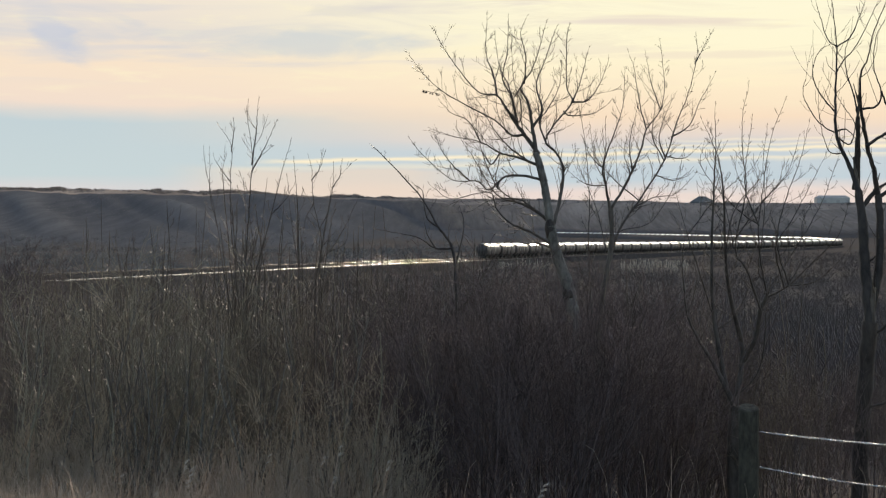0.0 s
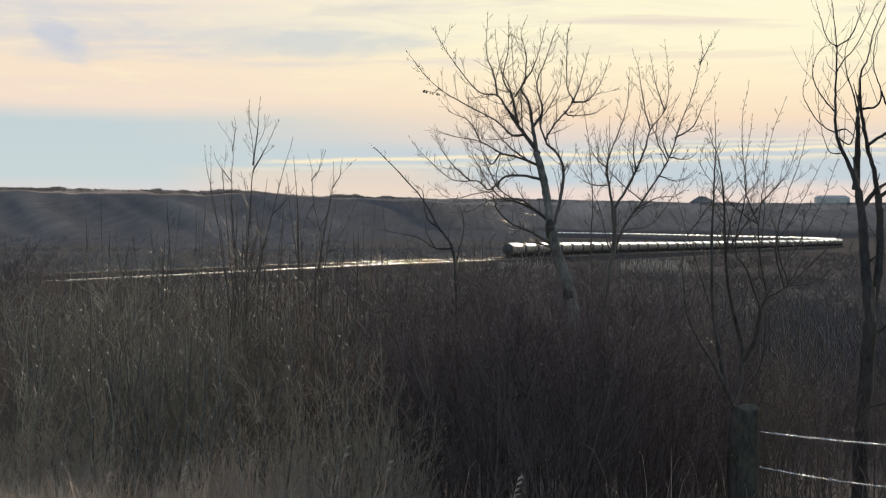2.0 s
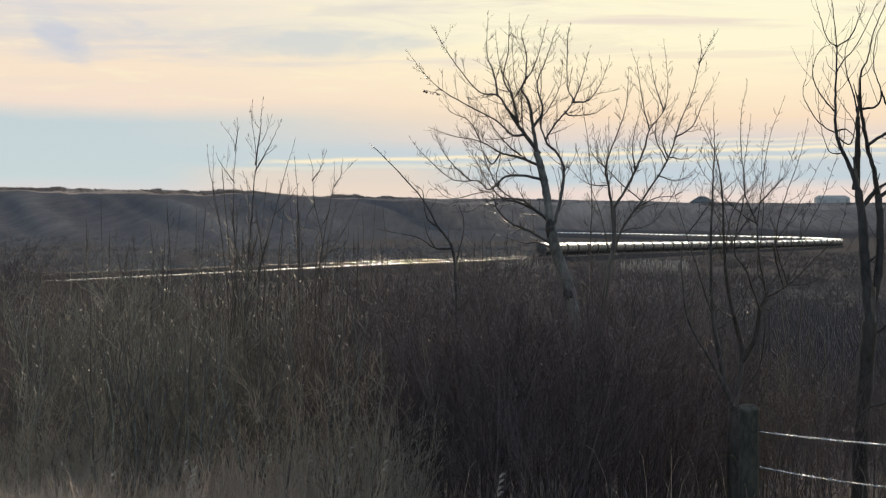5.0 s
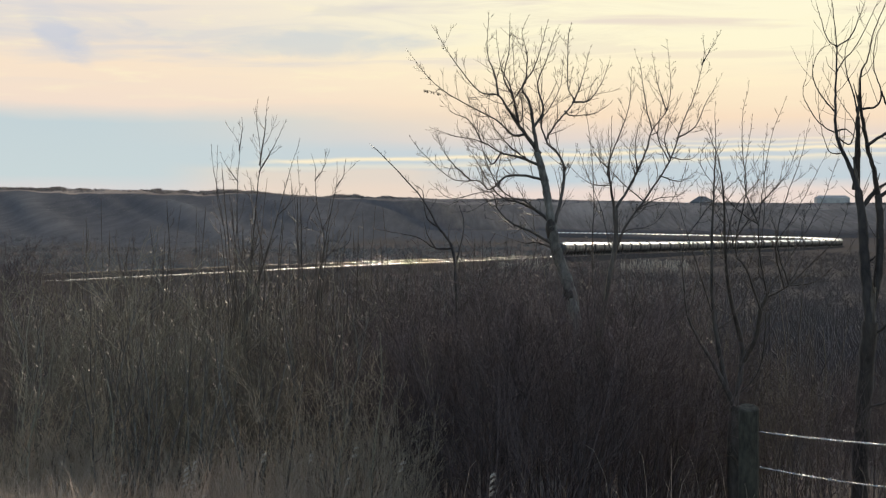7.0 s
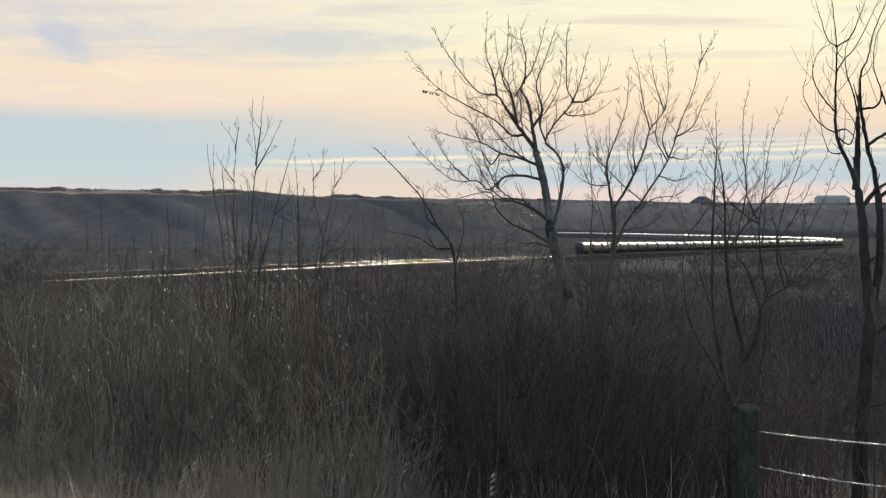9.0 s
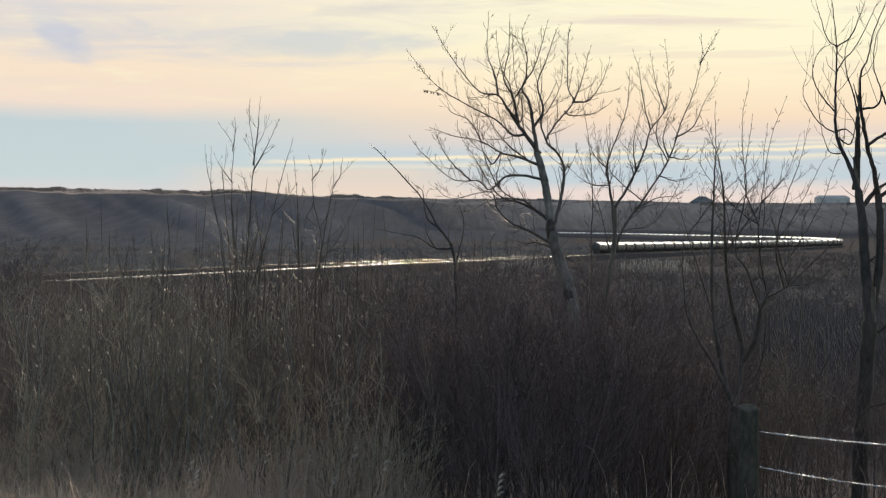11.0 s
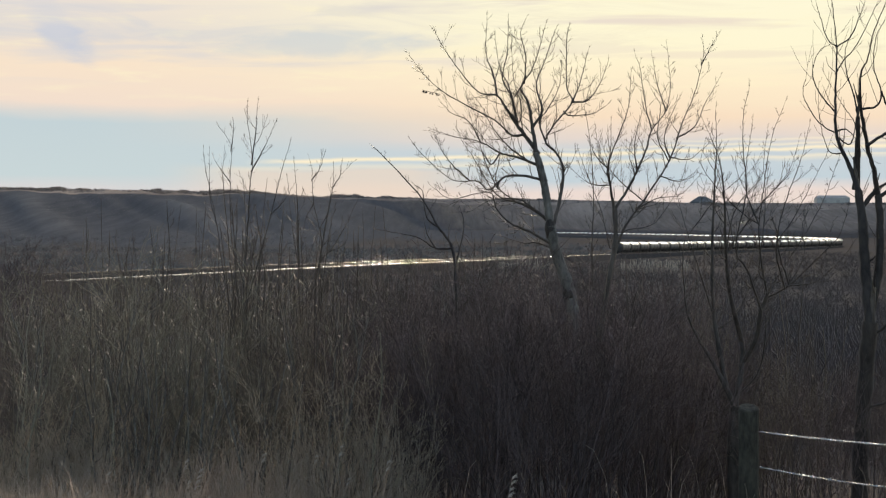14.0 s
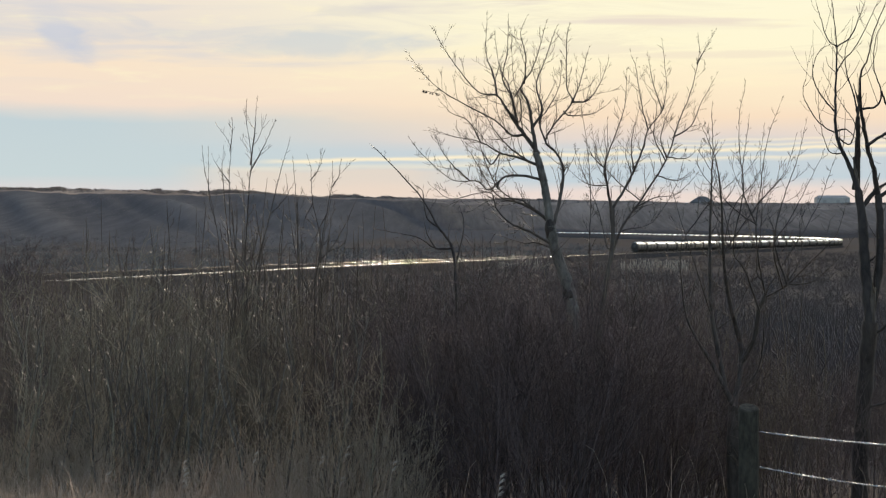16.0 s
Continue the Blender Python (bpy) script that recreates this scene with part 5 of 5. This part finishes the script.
def thicket():
    """Bare shrubs, unit height, set out in depth behind the fence."""
    kinds = []
    for i in range(7):
        root = tagged(new("shrub"), "bare brown many-stemmed shrub in the thicket", "shrub", "shrubs of the thicket")
        shrub_stems(root, 40 + i, 9, 0.5, M["shrub_twig"], 6)
        kinds.append(root)
    dense = []
    for i in range(4):
        root = tagged(new("shrub"), "dense dark bare shrub in the thicket", "shrub", "dark shrubs of the thicket")
        shrub_stems(root, 60 + i, 12, 0.6, M["dark_twig"], 6)
        dense.append(root)
    # front-row shrubs: missing light on the lower thicket is put into their colour
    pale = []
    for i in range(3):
        root = tagged(new("shrub"), "bare shrub at the edge of the thicket, coloured lighter in place of light", "shrub", "pale shrubs of the thicket")
        shrub_stems(root, 80 + i, 9, 0.5, M["lightened_twig"], 6)
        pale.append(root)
    # a knoll of taller brush that rises before the track
    tall = random.Random(9)
    for i in range(16):
        s, d = tall.uniform(-0.268, -0.217), tall.uniform(60, 115)
        top = float(np.interp(s, (-0.27, -0.25, -0.237, -0.222, -0.215), (0.018, 0.016, 0.0125, 0.0185, 0.0235)))
        spot = at_ground(s * d, d, 0.05)
        height = (1.6 - top * d - spot.z) * tall.uniform(0.9, 1.3)
        copy_thing(dense[i % 4], Matrix.Translation(spot) @ Matrix.Rotation(tall.uniform(0, 6.283), 4, "Z") @ Matrix.Diagonal((height * 1.1, height * 1.1, height, 1)))
    # straw-coloured weeds along the foot of the shrubs
    weeds = []
    for i in range(4):
        root = tagged(new("weed"), "dry straw-coloured weed clump below the thicket", "weed", "weeds below the thicket")
        shrub_stems(root, 100 + i, 8, 0.5, M["weed"], 5)
        weeds.append(root)
    for i in range(64):
        d = tall.uniform(12.8, 15.2)
        x = tall.uniform(-0.265, -0.03) * d
        height = tall.uniform(0.75, 1.45)
        m = Matrix.Translation(at_ground(x, d, 0.02)) @ Matrix.Rotation(tall.uniform(0, 6.283), 4, "Z")
        ob = weeds[i] if i < 4 else copy_thing(weeds[i % 4], m)
        ob.matrix_basis = m @ Matrix.Diagonal((1.25, 1.25, height, 1))
    rnd = random.Random(5)
    used = set()
    for i in range(312):
        s = rnd.uniform(-0.275, 0.275) if i < 280 else rnd.uniform(0.055, 0.16)
        d = (15.0 if s < -0.04 else 14.3 if s < 0.02 else 13.9 if s < 0.15 else 13.6) + 30 * (min(i, 279) / 280 if i < 280 else rnd.random()) ** 1.5
        if 0.13 < s < 0.195 and d < 15.9:   # clear ground round the poplar by the fence
            d += 2.2
        dark = s < -0.224 and rnd.random() < 0.75 or s > -0.045 and rnd.random() < (0.85 if s < -0.01 else 0.99 if s < 0.125 else 0.65)
        top = 0.0225 - 0.004 * float(smooth_step(-0.09, -0.02, s)) + 0.006 * noise.noise((s * 25, 0, 1)) if s < 0.085 else 0.021 + 0.027 * float(smooth_step(0.10, 0.14, s)) + 0.016 * float(smooth_step(0.15, 0.18, s))
        x, y = s * d, d
        z = ground_height(x, y)[0]
        height = max(0.8, (1.6 - top * d - z) * rnd.uniform(0.72, 1.03))
        # nearest shrubs left of centre take the lightened colour
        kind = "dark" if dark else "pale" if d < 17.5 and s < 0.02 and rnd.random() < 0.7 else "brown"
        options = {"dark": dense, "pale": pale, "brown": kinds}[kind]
        pick = rnd.randrange(len(options))
        width = rnd.uniform(0.85, 1.2) * max(1.2, height * 0.85)
        m = Matrix.Translation((x, y, z)) @ Matrix.Rotation(rnd.uniform(0, 6.283), 4, "Z")
        ob = options[pick]
        if (kind, pick) in used:
            ob = copy_thing(ob, m)
        used.add((kind, pick))
        ob.matrix_basis = m @ Matrix.Diagonal((width, width, height, 1))


thicket()


# ---- fence ----
def fence():
    post = tagged(new("fence_post"), "weathered round wooden fence post behind dry grass", "fence post")
    post.location = (2.168, 12.6, ground_height(2.168, 12.6)[0])
    top = 0.385 - post.location.z
    rnd, verts, faces, sides = random.Random(3), [], [], 18
    heights = (-0.2, 0.2, 0.5, 0.8, top - 0.03, top - 0.008, top)
    for j, z in enumerate(heights):
        for k in range(sides):
            a = 2 * math.pi * k / sides
            r = (0.071 + 0.0025 * math.sin(3 * a + z * 2) + rnd.uniform(-0.0012, 0.0012)) * (0.9 if j == 6 else 1.0)
            verts.append((r * math.cos(a), r * math.sin(a), z + (0.3 * r * math.sin(a) if j > 3 else 0.0)))
    for j in range(len(heights) - 1):
        for k in range(sides):
            a, b = j * sides + k, j * sides + (k + 1) % sides
            faces.append((a, b, b + sides, a + sides))
    faces.append(tuple((len(heights) - 1) * sides + k for k in range(sides)))
    mesh_object("shaft", verts, faces, M["post_wood"], post)
    for z, drop in ((0.226, 0.0), (-0.037, 0.004)):
        tubes, barbs = Tubes(), []
        a, b = Vector((2.235, 12.55, z)), Vector((4.6, 9.9, z + 0.045))
        for strand in (0, math.pi):
            pts = []
            for i in range(421):
                f = i / 420
                p = a.lerp(b, f)
                p.z -= 0.07 * 4 * f * (1 - f) * 0.6 + 0.01 * math.sin(f * 9 + z * 7)
                p += Vector((0, math.cos(f * 300 + strand), math.sin(f * 300 + strand))) * 0.0036
                pts.append(p)
                if strand == 0 and i % 17 == 3:
                    barbs.append(p)
            tubes.run(pts, [0.0026] * len(pts), 14)
        wire = tagged(tubes.made("barbed_wire", M["wire"]), "twisted galvanised barbed wire strung from the post", "wire", "fence wires")
        for p in barbs:
            spike = Tubes()
            for k in range(2):
                d = Vector((rnd.uniform(-1, 1), rnd.uniform(-1, 1), rnd.uniform(-1, 1))).normalized() * 0.02
                spike.run([p - d, p, p + d], [0.001, 0.004, 0.001], 4)
            spike.made("barb", M["wire"], wire)


fence()


# ---- grass ----
def grass():
    rnd = random.Random(8)
    tubes = Tubes()
    for i in range(26000):
        d = rnd.uniform(9.0, 16.0)
        x = rnd.uniform(-0.27, 0.27) * d
        if rnd.random() > 0.008 + 0.992 * (1 - float(smooth_step(-1.7, 0.0, x + 0.5 * noise.noise((x * 2, d * 2, 7))))):
            continue
        z = ground_height(x, d)[0]
        h = rnd.uniform(0.4, 0.98) * (0.85 + 0.6 * noise.noise((x * 1.6, d * 1.2, 1)))
        a = rnd.uniform(0, 6.283)
        lean = Vector((math.cos(a), math.sin(a), 0)) * h * rnd.uniform(0.03, 0.26)
        p = Vector((x, d, z - 0.02))
        droop = rnd.uniform(0.95, 1.05)
        tubes.run([p, p + lean * 0.12 + Vector((0, 0, h * 0.4)), p + lean * 0.42 + Vector((0, 0, h * 0.74)), p + lean * 0.85 + Vector((0, 0, h * (0.5 + 0.5 * droop) * 0.94)), p + lean * 1.3 + Vector((0, 0, h * droop))], [0.0022, 0.0020, 0.0017, 0.0013, 0.0005], 3)
    tagged(tubes.made("dry_grass", M["dry_grass"]), "dry straw-coloured grass at the foot of the thicket", "grass", kind="stuff")


grass()


def plume_stalk(x, d, height, seed, hairs=44):
    """A tall dry reed with a feathery seed head."""
    root = tagged(new("grass_plume"), "tall dry grass stalk with a pale feathery seed head", "grass", "seeding grass stalks")
    z = ground_height(x, d)[0]
    root.location = (x, d, z)
    rnd, stalk, head = random.Random(seed), Tubes(), Tubes()
    pts = [Vector((0.10 * f * f * height, 0, height * f)) for f in (0, 0.3, 0.6, 0.85, 1.0)]
    stalk.run(pts, [0.003, 0.0028, 0.0024, 0.0018, 0.001], 5)
    stalk.made("stalk", M["dry_grass"], root)
    for i in range(hairs):
        f = (0.865, 0.91, 0.955, 1.0)[i % 4 if hairs > 12 else 2 + i % 2] + rnd.uniform(-0.01, 0.01)
        p = Vector((0.10 * f * f * height, 0, height * f))
        spray(head, rnd, p, Vector((rnd.uniform(0.45, 1.0), rnd.uniform(-0.3, 0.3), 0.6)), rnd.uniform(0.022, 0.05), 0.0018, 0, 3, -0.12, 0.25, 0, 0.5, 0.0009)
    head.made("seed_head", M["plume"], root)
    return root


plumes = [plume_stalk(0.34, 11.5, 0.88, 1), plume_stalk(-2.0, 11.8, 0.75, 2), plume_stalk(-2.35, 11.3, 0.8, 3), plume_stalk(-1.85, 12.4, 0.85, 4), plume_stalk(0.9, 11.2, 0.66, 5)]
for seed in range(14):
    d = place.uniform(11.2, 12.6)
    plumes.append(plume_stalk((place.uniform(-0.24, -0.03) if seed < 9 else place.uniform(0.125, 0.155)) * d, d, place.uniform(0.7, 1.05) if seed < 9 else place.uniform(0.62, 0.69), 20 + seed, 12))


# ---- what moves ----
def sway(thing, lean):
    """Lean a rooted thing sideways by degrees, row by row."""
    base = thing.matrix_basis.copy()
    walk(thing, [(t, base @ pose(0, 0, 0, 0, a, 0)) for t, a in lean])


# degrees of lean at each half second, as the gusts come and go
TIMES = (*(i * 0.5 for i in range(9)), *(6.5 + i * 0.5 for i in range(6)), *(11.5 + i * 0.5 for i in range(10)))
SAPLING_LEAN = (0.00, 0.11, 0.12, 0.26, 0.19, -0.08, 0.06, 0.06, 0.41, 0.77, 1.28, 0.57, 0.89, 0.57, 0.62, 0.06, -0.06, 0.11, -0.13, -0.15, -0.06, -0.04, -0.23, -0.20, -0.22)
POPLAR_LEAN = (-0.50, -0.10, 0.38, 0.00, 0.10, -0.10, -0.20, 0.00, -0.03, 0.22, 0.38, 0.18, 0.10, 0.22, 0.04, 0.14, 0.14, -0.03, -0.20, -0.03, 0.31, -0.24, -0.30, -0.10, -0.24)
MANY_STEM_LEAN = (0.12, 0.04, -0.04, 0.12, 0.12, -0.15, 0.12, -0.46, -0.39, 0.19, 0.12, 0.23, 0.78, -0.08, 0.23, 0.12, 0.23, -0.19, -0.08, -0.31, 0.23, -0.46, -0.42, -0.31, -0.35)
ASPEN_LEAN = (-0.06, 0.00, 0.00, -0.18, 0.00, -0.06, -0.06, 0.00, 0.00, 0.12, 0.12, 0.12, 0.00, 0.12, -0.06, 0.12, 0.00, 0.00, -0.06, 0.00, -0.06, -0.18, -0.06, -0.18, -0.06)


def gusts(seed, size, step=0.8):
    rnd = random.Random(seed)
    times = [i * step for i in range(int(16 / step))] + [16]
    return [(t, size * rnd.uniform(-1, 1)) for t in times]


def motions():
    sway(sapling_a.root, list(zip(TIMES, SAPLING_LEAN)))
    sway(sapling_b.root, [(t, lean * 0.45 + 0.12 * math.sin(9.0 * t)) for t, lean in zip(TIMES, SAPLING_LEAN)])
    sway(poplar.root, list(zip(TIMES, POPLAR_LEAN)))
    sway(multi.root, list(zip(TIMES, MANY_STEM_LEAN)))
    sway(aspen.root, list(zip(TIMES, ASPEN_LEAN)))
    sway(plumes[0], [(0, 15.0), (1.5, 3.7), (3.5, 5.0), (5, -4.0), (6.3, -13.8), (7, -7.9), (7.5, -11.3), (8, -13.0), (8.5, -11.3), (9.2, -6.5), (10.8, -4.0), (12.5, -7.0), (14.5, 3.0), (16, -3.7)])
    for k, plume in enumerate(plumes[1:]):
        sway(plume, gusts(10 + k, 4.0, 0.5))
    for index, car in enumerate(train):
        walk(car, [(t, car_pose(index, t)) for t in range(0, 17, 2)])
    still = high_cloud.matrix_basis.copy()
    walk(high_cloud, [(t, still @ pose(0, 0, 0, 0, 0, -0.0145 * t)) for t in (0, 8, 16)])


motions()
